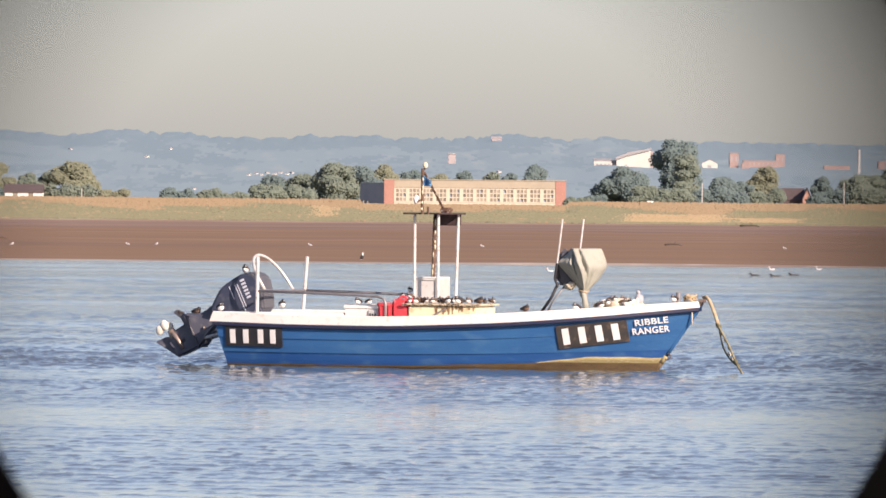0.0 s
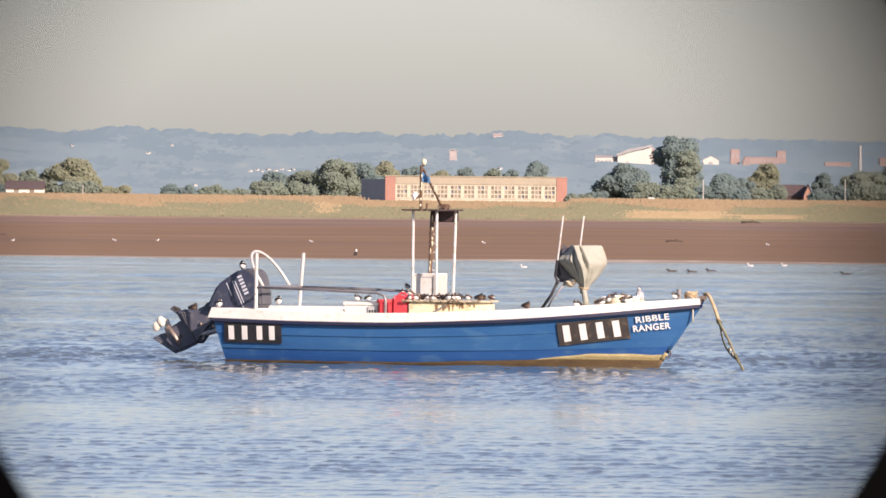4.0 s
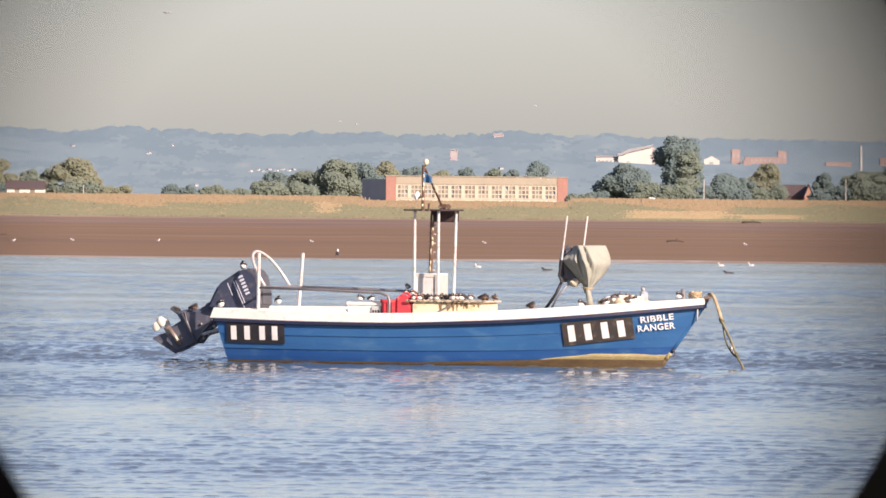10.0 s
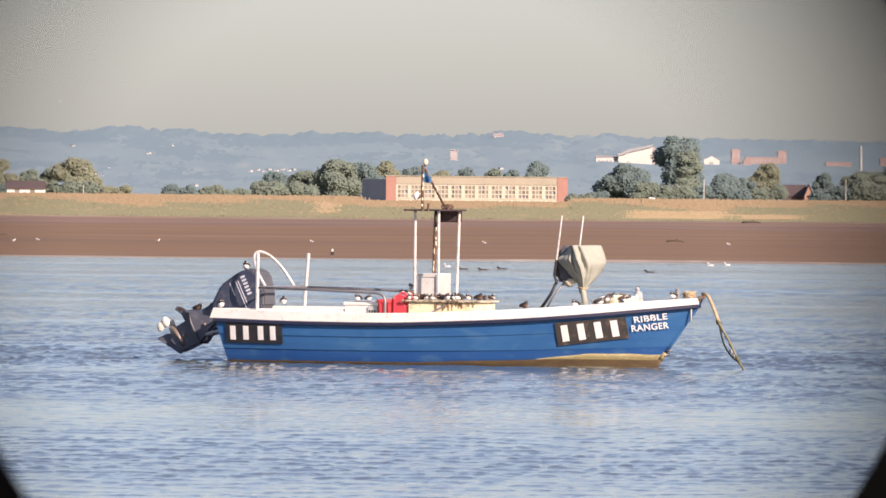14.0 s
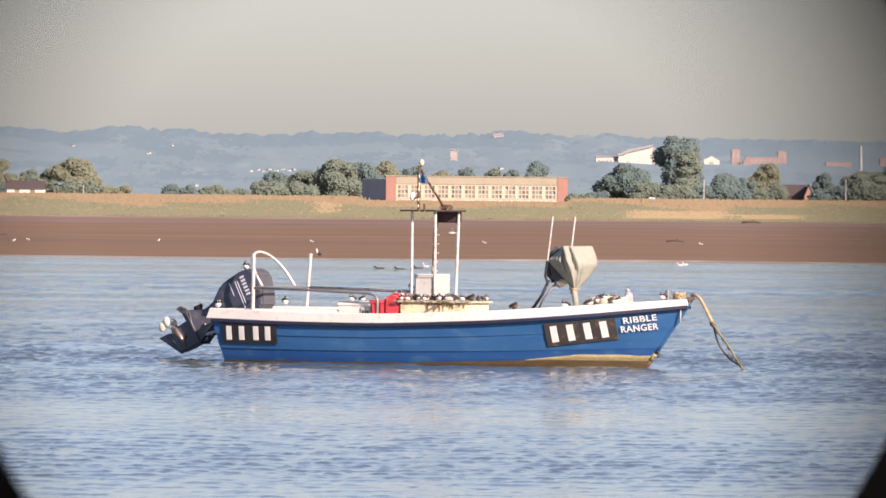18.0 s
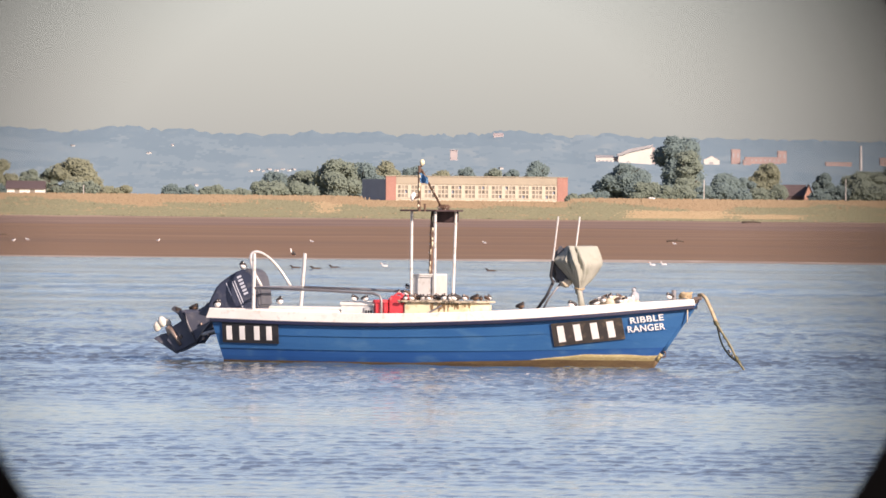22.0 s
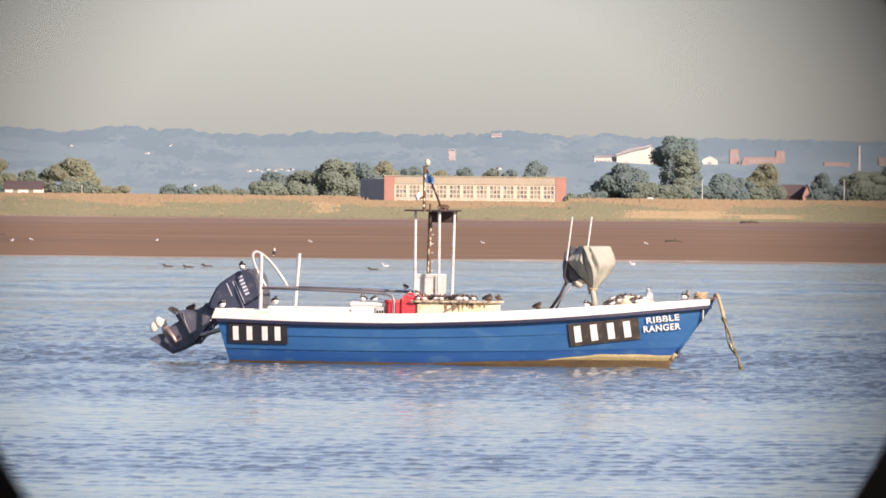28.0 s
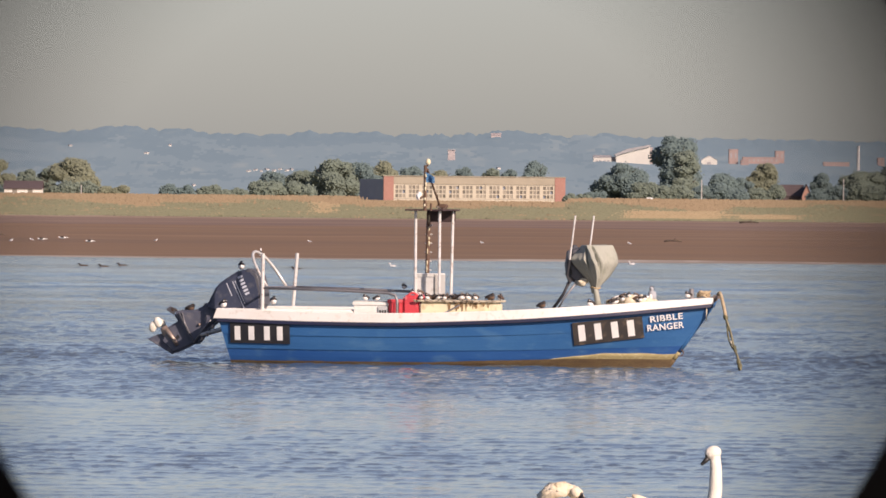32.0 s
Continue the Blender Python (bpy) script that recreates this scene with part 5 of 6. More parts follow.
def outboard(e):
    """The tilted-up outboard motor on the transom."""
    cowl_profile = [(-3.37, 1.10), (-3.19, 1.228), (-3.02, 1.328), (-2.86, 1.330), (-2.77, 1.245), (-2.71, 1.02), (-2.70, 0.78), (-2.80, 0.70), (-3.20, 0.68), (-3.54, 0.76), (-3.47, 0.90)]
    motor = part("outboard_motor", bm_prism(cowl_profile, -0.24, 0.24, 0.035, seg=3), "motor_blue", e, "dark blue outboard motor tilted clear of the water")
    for f in motor.data.polygons:
        f.use_smooth = False
    part("cowl_lid", bm_prism([(-2.96, 1.348), (-2.86, 1.343), (-2.75, 1.27), (-2.69, 1.02), (-2.675, 0.80), (-2.86, 0.80)], -0.225, 0.225, 0.03, seg=3), "motor_grey", motor, "greyer front of the cowl")
    part("vent_cap", bm_prism([(-3.04, 1.275), (-2.95, 1.342), (-2.88, 1.338), (-2.90, 1.28)], -0.1, 0.1, 0.015), "motor_grey", motor)
    # plain pale shapes where the maker's mark and stripes are
    ux, uz = 0.42, -0.91
    for k in range(6):
        cx, cz = -3.02 + ux * 0.052 * k, 1.235 + uz * 0.052 * k
        bm = bm_prism([(cx - 0.032, cz - 0.012), (cx - 0.032 + ux * 0.03, cz - 0.012 + uz * 0.03), (cx + 0.030 + ux * 0.03, cz + 0.015 + uz * 0.03), (cx + 0.030, cz + 0.015)], -0.2465, -0.239)
        part("mark_bar", bm, "motor_mark", motor, "pale plain bar")
    for off, ln in ((0.0, 0.42), (0.035, 0.36), (-0.09, 0.20)):
        ax, az = -3.13 + off, 1.155 + off * 0.3
        bm = bm_prism([(ax, az), (ax + ux * ln, az + uz * ln), (ax + ux * ln + 0.010, az + uz * ln + 0.004), (ax + 0.010, az + 0.004)], -0.2465, -0.239)
        part("stripe", bm, "motor_mark", motor, "thin pale stripe")
    part("midsection", bm_prism([(-3.54, 0.87), (-3.30, 0.70), (-3.40, 0.56), (-3.51, 0.48), (-3.69, 0.235), (-3.80, 0.28), (-4.05, 0.695), (-3.95, 0.74), (-3.80, 0.73), (-3.64, 0.76)], -0.13, 0.13, 0.035, seg=3), "motor_leg", motor, "weathered grey-blue leg of the motor")
    part("bracket", bm_prism([(-3.42, 0.78), (-3.12, 0.78), (-3.10, 0.55), (-3.22, 0.52), (-3.42, 0.58)], -0.20, 0.20, 0.03), "motor_blue", motor, "transom clamp bracket")
    for y in (-0.12, 0.12):
        part("tilt_ram", bm_tube([(-3.64, y, 0.38), (-3.10, y, 0.53)], 0.026, 8), "steel", motor, "bare tilt ram")
    part("cavitation_plate", bm_prism([(-3.955, 0.69), (-3.938, 0.70), (-3.70, 0.25), (-3.718, 0.24)], -0.165, 0.165, 0.003), "motor_grey", motor, "flat plate edge above the propeller")
    part("gearcase", bm_prism([(-4.16, 0.47), (-3.95, 0.60), (-3.70, 0.34), (-3.73, 0.25), (-3.95, 0.14), (-4.06, 0.105), (-4.24, 0.28)], -0.075, 0.075, 0.03, seg=3), "motor_leg", motor, "weathered grey-blue gearcase")
    part("skeg", bm_prism([(-4.08, 0.09), (-3.96, 0.16), (-4.16, 0.40), (-4.30, 0.38), (-4.45, 0.31)], -0.018, 0.018, 0.006), "motor_leg", motor, "pointed skeg fin")
    d = Vector((-0.5, 0, 0.86))
    hub = Vector((-4.17, 0, 0.40))
    p = part("propeller_hub", bm_tube([hub - d * 0.24, hub + d * 0.02, hub + d * 0.10], 0.075, 14, r_end=0.055), "bare_metal", motor, "brownish propeller hub", True)
    c = Vector((-4.29, 0, 0.52))
    for dx, dy, dz, rx, rz, tilt in ((0.02, -0.12, 0.035, 0.064, 0.078, 25), (-0.055, -0.11, -0.030, 0.062, 0.080, -10), (0.02, 0.10, 0.02, 0.05, 0.07, 40)):
        part("blade", bm_blob(c.x + dx, dy, c.z + dz, rx, 0.034, rz, 14, 9, tilt=tilt, lump=0.12, seed=dx), "prop_white", motor, "cream-white propeller blade", True)
    # worn edges, bolts and the pale clamp screws
    part("worn_edge", bm_tube([(-3.72, -0.142, 0.27), (-3.60, -0.142, 0.45), (-3.47, -0.142, 0.60)], 0.010, 6), "steel_dull", motor, "worn pale edge of the leg", True)
    part("worn_edge", bm_tube([(-3.90, -0.142, 0.70), (-3.86, -0.145, 0.55), (-3.76, -0.142, 0.36)], 0.008, 6), "steel_dull", motor, "worn pale edge of the leg", True)
    for x, z, r in ((-3.44, 0.50, 0.026), (-3.52, 0.38, 0.020), (-3.60, 0.32, 0.024), (-3.38, 0.58, 0.018), (-3.64, 0.53, 0.016)):
        part("bolt", bm_blob(x, -0.15, z, r, 0.02, r * 1.3, 10, 6, lump=0.4, seed=x), "bare_metal", motor, "weathered bolt head", True)
    part("prop_guard", bm_tube([(-4.16, -0.09, 0.46), (-4.05, -0.10, 0.33), (-3.99, -0.09, 0.22)], 0.036, 8, r_end=0.024), "bare_metal", motor, "worn bare patch on the gearcase", True)
    part("trim_tab", bm_prism([(-4.18, 0.74), (-4.12, 0.79), (-4.03, 0.74), (-4.06, 0.66)], -0.02, 0.02, 0.008), "motor_grey", motor)
    part("water_pickup", bm_prism([(-4.02, 0.34), (-3.98, 0.38), (-3.95, 0.34), (-3.99, 0.30)], -0.078, -0.068), "black_rubber", motor)


boat = fishing_boat()

BOAT_ROWS = [(t, pose(x, F, h, 0, p, yaw)) for t, x, yaw, h, p in (
    (0, 0.026, -20.87, 0.006, -0.07), (0.5, 0.030, -20.78, 0.006, 0.09), (1, 0.024, -20.86, -0.005, 0.02), (1.5, 0.012, -20.71, -0.002, -0.16),
    (2, 0.015, -20.42, -0.002, 0.14), (2.5, 0.009, -20.37, 0.002, -0.06), (3, 0.001, -20.07, 0.002, -0.03), (3.5, -0.002, -19.82, 0.003, 0.00),
    (5.5, -0.030, -18.95, 0.005, 0.03), (6, -0.027, -18.62, -0.004, -0.00), (6.5, -0.030, -18.29, 0.003, -0.07), (7, -0.026, -18.16, 0.003, -0.03),
    (7.5, -0.026, -18.02, 0.004, 0.01), (8, -0.022, -17.95, -0.003, 0.10), (8.5, -0.008, -17.94, -0.017, 0.03), (9, -0.005, -18.04, 0.002, -0.21),
    (9.5, 0.010, -18.08, 0.005, -0.06), (10, 0.016, -18.21, 0.004, 0.01), (10.5, 0.032, -18.22, -0.009, 0.07), (11, 0.028, -18.60, 0.002, -0.29),
    (11.5, 0.033, -18.67, 0.005, 0.02), (12, 0.030, -19.25, 0.002, 0.04), (12.5, 0.021, -19.75, 0.002, -0.02), (13, 0.024, -20.18, -0.004, 0.05),
    (13.5, 0.015, -20.89, 0.003, -0.17), (14, -0.000, -21.42, 0.004, -0.05), (14.5, -0.000, -22.10, -0.003, 0.22), (16.5, -0.054, -24.34, -0.006, -0.03),
    (17, -0.070, -24.63, -0.001, -0.07), (17.5, -0.064, -24.57, -0.003, 0.27), (18, -0.071, -24.56, -0.005, 0.03), (18.5, -0.085, -24.26, 0.003, -0.27),
    (19, -0.082, -23.91, 0.001, 0.09), (19.5, -0.086, -23.57, -0.000, 0.21), (20, -0.085, -23.12, -0.007, 0.04), (20.5, -0.087, -22.75, -0.006, -0.07),
    (21, -0.078, -22.46, 0.000, 0.04), (21.5, -0.060, -22.03, -0.004, 0.12), (22, -0.054, -21.45, -0.003, 0.06), (22.5, -0.041, -20.95, -0.003, -0.04),
    (23, -0.026, -20.43, -0.004, -0.02), (23.5, -0.022, -19.77, -0.005, 0.07), (24, -0.014, -19.34, 0.003, -0.09), (24.5, -0.012, -18.90, 0.003, 0.02),
    (25, 0.010, -18.49, -0.005, 0.21), (25.5, 0.017, -17.93, -0.006, -0.07), (27.5, 0.063, -15.96, 0.002, -0.03), (28, 0.067, -15.46, -0.003, 0.07),
    (28.5, 0.073, -15.05, 0.000, -0.08), (29, 0.072, -14.95, 0.004, -0.04), (29.5, 0.081, -14.77, -0.002, 0.10), (30, 0.079, -14.54, 0.006, 0.04),
    (30.5, 0.092, -14.29, 0.007, -0.10), (31, 0.102, -14.09, 0.007, 0.02), (31.5, 0.088, -14.00, 0.007, 0.00), (32, 0.097, -13.64, 0.006, -0.07),
)]


def boat_at(t):
    for (a, m), (b, q) in zip(BOAT_ROWS, BOAT_ROWS[1:]):
        if t <= b:
            return m.lerp(q, (t - a) / (b - a))
    return BOAT_ROWS[-1][1]


RIDERS = []          # things that lie in the boat and swing with it: (thing, pose in the boat)


def ride(ob, m):
    ob.matrix_basis = BOAT_ROWS[0][1] @ m
    RIDERS.append((ob, m))
    return ob


def crate(label, mat, x0, x1, y0, y1, z0, z1, lid=False, ribs=3, name="fish_box"):
    e = thing(name, label, "box")
    w, d, h = x1 - x0, y1 - y0, z1 - z0
    t = 0.02
    bm = bmesh.new()
    for b in ((0, w, 0, t, 0, h), (0, w, d - t, d, 0, h), (0, t, t, d - t, 0, h), (w - t, w, t, d - t, 0, h), (t, w - t, t, d - t, 0, t)):
        bm_box(*b, 0.004, bm=bm)
    part("shell", bm, mat, e)
    part("rim", bm_box(-0.015, w + 0.015, -0.015, 0.0, h - 0.05, h, 0.005), mat, e)
    for k in range(ribs):
        x = w * (k + 0.5) / ribs
        part("rib", bm_box(x - 0.012, x + 0.012, -0.014, 0.0, 0.02, h - 0.05, 0.004), mat, e)
    if lid:
        part("lid", bm_box(-0.02, w + 0.02, -0.02, d + 0.02, h, h + 0.025, 0.008), mat, e)
    ride(e, pose(x0, y0, z0))
    return e


def boat_cargo():
    e = crate("plain white plastic fish box standing in the boat", "box_white", -1.16, -0.655, -0.88, -0.46, 0.19, 0.892, False, 0)
    part("lid", bm_box(0.004, 0.50, 0.0, 0.416, 0.70, 0.714, 0.006), "box_white", e)
    tag = part("label_patch", bm_box(0.37, 0.50, -0.022, -0.016, 0.52, 0.64, 0.002), "grey_bin", e, "grey label patch")
    for k in range(3):
        part("bar", bm_box(0.385 + 0.038 * k, 0.41 + 0.038 * k, -0.026, -0.021, 0.535, 0.585, 0.002), "black_rubber", tag)
    crate("red plastic fish crate standing by the console", "red_plastic", -0.64, -0.44, -0.90, -0.52, 0.19, 0.93, False)
    e = thing("fuel_can", "red plastic fuel can standing by the console", "can")
    part("body", bm_prism([(-0.13, 0), (0.13, 0), (0.13, 0.66), (0.06, 0.80), (-0.13, 0.80)], -0.16, 0.16, 0.03), "red_plastic", e)
    part("handle", bm_tube(arc((-0.10, 0, 0.785), (0.05, 0, 0.79), 0.045), 0.018, 8), "red_plastic", e, smooth=True)
    part("cap", bm_tube([(0.09, 0, 0.73), (0.14, 0, 0.80)], 0.035, 10), "red_plastic", e)
    ride(e, pose(-0.30, -0.74, 0.19))
    e = thing("net_heap", "heaped pale fishing net and weed on the foredeck", "net")
    bm = bmesh.new()
    for k, (x, y, r) in enumerate(((0, 0, 0.11), (0.15, 0.05, 0.10), (-0.14, 0.02, 0.08), (0.28, 0.0, 0.07), (0.07, -0.1, 0.08), (0.36, 0.06, 0.06), (0.20, -0.08, 0.08), (-0.24, -0.02, 0.055))):
        bm_blob(x, y, r * 0.4, r * 1.3, r, r * 0.75, bm=bm, lump=0.8, seed=k)
    part("net", bm, "net_pale", e, smooth=True)
    part("float_line", bm_tube([(-0.2 + 0.05 * i, 0.06 * math.sin(i * 1.3), 0.09 + 0.02 * math.sin(i * 2.1)) for i in range(11)], 0.015, 6), "paint_white", e, smooth=True)
    ride(e, pose(2.72, -0.22, 0.895))


boat_cargo()


# ---- mooring rope: from the bow roller down into the water ----
def mooring_rope():
    e = thing("mooring_rope", "doubled tan mooring rope running from the bow into the water", "rope")
    L = 1.9
    head = [(-0.03, 0, -0.02), (0.03, 0, 0.045), (0.12, 0, 0.07), (0.26, 0, 0.06), (0.42, 0.004, 0.03), (0.60, 0, 0.0)]
    part("doubled_rope", bm_tube(head, 0.025, 10), "rope_tan", e, "tan rope laid double", True)
    for k, (mat, r) in enumerate((("rope_olive", 0.016), ("rope_weed", 0.013))):
        pts = []
        for i in range(24):
            s = 0.56 + (L - 0.56) * i / 23
            sag = math.sin(math.pi * min(1, (s - 0.56) / 0.82)) if k else -0.1 * math.sin(math.pi * min(1, (s - 0.56) / 0.82))
            pts.append((s, 0.006 * math.sin(s * 9 + k * 2), -0.115 * sag + 0.005 * math.sin(s * 13 + k)))
        part("strand", bm_tube(pts, r, 8), mat, e, "thin rope strand" if k == 0 else "dark weedy rope strand", True)
    for s, z, mat, r in ((0.57, 0.0, "rope_weed", 0.034), (0.70, -0.01, "bare_metal", 0.022), (1.08, -0.06, "rope_pale", 0.020), (1.18, -0.05, "rope_pale", 0.016), (0.86, 0.0, "rope_weed", 0.020), (1.02, 0.0, "rope_weed", 0.020), (1.28, 0.0, "rope_weed", 0.026), (1.36, 0.0, "rope_weed", 0.024), (1.62, -0.01, "rope_weed", 0.030), (1.72, -0.01, "rope_weed", 0.034)):
        part("knot", bm_blob(s, 0, z, r * 1.9, r, r, 10, 6, lump=0.5, seed=s), mat, e, smooth=True)
    return e


rope = mooring_rope()
ROPE_FOOT = Vector((4.27, 147.6, 0.0))


def rope_pose(t):
    head = boat_at(t) @ Vector((4.0, 0.0, 1.045))
    d = (ROPE_FOOT - head).normalized()
    y = Vector((0, 0, 1)).cross(d).normalized()
    z = d.cross(y)
    m = Matrix((d, y, z)).transposed().to_4x4()
    m.translation = head
    return m


# ---- birds ----
def standing_bird(label, back, belly, head, bill="bill_black", size=1.0, upright=18.0, name="wading_bird", leg="bill_orange", neck=0.0):
    """A small shore bird at its feet, facing x."""
    e = thing(name, label, "bird")
    k = size
    up = upright
    part("body", bm_blob(0, 0, 0.085 * k, 0.085 * k, 0.05 * k, 0.05 * k, tilt=up), belly, e, smooth=True)
    part("mantle", bm_blob(-0.012 * k, 0, 0.100 * k, 0.088 * k, 0.052 * k, 0.042 * k, tilt=up), back, e, smooth=True)
    for s in (-1, 1):
        part("wing", bm_blob(-0.03 * k, s * 0.043 * k, 0.09 * k, 0.085 * k, 0.014 * k, 0.032 * k, 12, 6, tilt=up - 4), back, e, smooth=True)
        part("leg", bm_tube([(0.0, s * 0.016 * k, 0.05 * k), (0.004 * k, s * 0.016 * k, 0.0), (0.022 * k, s * 0.018 * k, 0.002 * k)], 0.005 * k, 6), leg, e)
    hx, hz = 0.085 * k, (0.150 + neck) * k
    part("neck", bm_tube([(0.05 * k, 0, 0.10 * k), (hx, 0, hz)], 0.034 * k, 8, r_end=0.027 * k), head, e, smooth=True)
    part("head", bm_blob(hx, 0, hz, 0.033 * k, 0.028 * k, 0.029 * k, 10, 7), head, e, smooth=True)
    part("cheek", bm_blob(hx + 0.006 * k, 0, hz - 0.008 * k, 0.027 * k, 0.030 * k, 0.014 * k, 10, 6), belly, e, smooth=True)
    part("bill", bm_tube([(hx + 0.026 * k, 0, hz), (hx + 0.058 * k, 0, hz - 0.006 * k)], 0.007 * k, 6, r_end=0.002 * k), bill, e)
    t = math.tan(radians(up))
    part("tail", bm_prism([(-0.08 * k, 0.085 * k - 0.08 * k * t * 0.6), (-0.135 * k, 0.075 * k - 0.11 * k * t), (-0.13 * k, 0.062 * k - 0.11 * k * t), (-0.07 * k, 0.06 * k - 0.05 * k * t)], -0.02 * k, 0.02 * k, 0.003 * k), head, e)
    return e


def resting_bird(label, back, belly, head, size=1.0):
    """A rounded shore bird hunched at rest on its feet, facing x."""
    e = thing("wading_bird", label, "bird")
    k = size
    part("body", bm_blob(0, 0, 0.068 * k, 0.078 * k, 0.056 * k, 0.058 * k, tilt=18), belly, e, smooth=True)
    part("mantle", bm_blob(-0.022 * k, 0, 0.086 * k, 0.080 * k, 0.057 * k, 0.046 * k, tilt=24), back, e, smooth=True)
    part("breast_band", bm_blob(0.036 * k, 0, 0.100 * k, 0.042 * k, 0.051 * k, 0.036 * k, 12, 7, tilt=30), "feather_black", e, "dark band across the breast", True)
    for s in (-1, 1):
        part("wing", bm_blob(-0.035 * k, s * 0.046 * k, 0.080 * k, 0.075 * k, 0.014 * k, 0.032 * k, 12, 6, tilt=16), back, e, smooth=True)
        part("leg", bm_tube([(0.0, s * 0.018 * k, 0.03 * k), (0.004 * k, s * 0.018 * k, 0.0), (0.022 * k, s * 0.02 * k, 0.002 * k)], 0.005 * k, 6), "bill_black", e)
    part("head", bm_blob(0.042 * k, 0, 0.134 * k, 0.033 * k, 0.029 * k, 0.029 * k, 12, 8), head, e, smooth=True)
    for s in (-1, 1):
        part("cheek", bm_blob(0.052 * k, s * 0.017 * k, 0.131 * k, 0.016 * k, 0.013 * k, 0.013 * k, 8, 6), belly, e, smooth=True)
    part("bill", bm_tube([(0.070 * k, 0, 0.130 * k), (0.098 * k, 0, 0.126 * k)], 0.006 * k, 6, r_end=0.002 * k), "bill_black", e)
    part("tail", bm_prism([(-0.075 * k, 0.062 * k), (-0.125 * k, 0.038 * k), (-0.12 * k, 0.028 * k), (-0.065 * k, 0.042 * k)], -0.018 * k, 0.018 * k, 0.003 * k), back, e)
    return e


def upright_bird():
    e = thing("grey_wader", "pale grey upright bird standing on the foredeck", "bird")
    part("body", bm_blob(0, 0, 0.085, 0.052, 0.052, 0.082), "feather_grey", e, smooth=True)
    part("breast", bm_blob(0.026, 0, 0.070, 0.034, 0.030, 0.050), "feather_white", e, smooth=True)
    for s in (-1, 1):
        part("wing", bm_blob(-0.018, s * 0.046, 0.075, 0.032, 0.014, 0.070, 12, 7), "feather_grey", e, smooth=True)
        part("leg", bm_tube([(0.0, s * 0.018, 0.03), (0.004, s * 0.018, 0.0), (0.02, s * 0.02, 0.002)], 0.005, 6), "bill_black", e)
    part("head", bm_blob(0.012, 0, 0.182, 0.034, 0.032, 0.034, 12, 8), "feather_grey", e, smooth=True)
    part("cap", bm_blob(0.004, 0, 0.196, 0.031, 0.030, 0.024, 12, 7), "feather_black", e, "dark crown", True)
    part("bill", bm_tube([(0.04, 0, 0.178), (0.075, 0, 0.172)], 0.007, 6, r_end=0.002), "bill_black", e)
    part("tail", bm_prism([(-0.03, 0.04), (-0.055, 0.0), (-0.045, 0.0), (-0.015, 0.03)], -0.018, 0.018, 0.003), "feather_grey", e)
    return e


def floating_bird(label, back, belly, head, bill, size=1.0, name="duck", low=1.0):
    e = thing(name, label, "bird")
    k, j = size, size * low
    part("body", bm_blob(0, 0, 0.05 * j, 0.24 * k, 0.11 * k, 0.10 * j), belly, e, smooth=True)
    part("back", bm_blob(-0.02 * k, 0, 0.085 * j, 0.23 * k, 0.105 * k, 0.075 * j), back, e, smooth=True)
    part("tail", bm_prism([(-0.2 * k, 0.06 * j), (-0.33 * k, 0.14 * j), (-0.32 * k, 0.11 * j), (-0.2 * k, 0.02 * j)], -0.05 * k, 0.05 * k, 0.01 * j), back, e)
    part("neck", bm_tube([(0.17 * k, 0, 0.08 * j), (0.21 * k, 0, 0.17 * j), (0.23 * k, 0, 0.24 * j)], 0.055 * k, 8, r_end=0.04 * k), head, e, smooth=True)
    part("head", bm_blob(0.25 * k, 0, 0.25 * j, 0.065 * k, 0.05 * k, 0.05 * k, 10, 7), head, e, smooth=True)
    part("bill", bm_tube([(0.30 * k, 0, 0.245 * j), (0.38 * k, 0, 0.23 * j)], 0.02 * k, 6, r_end=0.012 * k), bill, e)
    return e


def flying_bird(label, wing, body, size=1.0, name="gull"):
    """A bird in flight facing -x, its two wings parts that beat."""
    e = thing(name, label, "bird")
    k = size
    part("body", bm_blob(0, 0, 0, 0.20 * k, 0.06 * k, 0.06 * k), body, e, smooth=True)
    part("head", bm_blob(-0.20 * k, 0, 0.02 * k, 0.05 * k, 0.04 * k, 0.04 * k, 10, 6), body, e, smooth=True)
    part("bill", bm_tube([(-0.24 * k, 0, 0.02 * k), (-0.30 * k, 0, 0.01 * k)], 0.014 * k, 6, r_end=0.004 * k), "bill_orange", e)
    part("tail", bm_prism([(0.16 * k, 0.02 * k), (0.32 * k, 0.015 * k), (0.32 * k, 0.0), (0.16 * k, -0.02 * k)], -0.05 * k, 0.05 * k, 0.004 * k), body, e)
    wings = []
    for s in (-1, 1):
        bm = bmesh.new()
        pl = [(-0.10, 0.03), (-0.13, 0.28), (-0.02, 0.55), (0.04, 0.56), (0.05, 0.30), (0.10, 0.03)]
        lo = [bm.verts.new((x * k, s * y * k, -0.006 * k + 0.08 * k * math.sin(y * 4))) for x, y in pl]
        hi = [bm.verts.new((x * k, s * y * k, 0.006 * k + 0.08 * k * math.sin(y * 4))) for x, y in pl]
        bm.faces.new(lo)
        bm.faces.new(hi)
        for i in range(6):
            bm.faces.new((lo[i], lo[(i + 1) % 6], hi[(i + 1) % 6], hi[i]))
        wings.append((part("wing", bm, wing, e), s))
    return e, wings


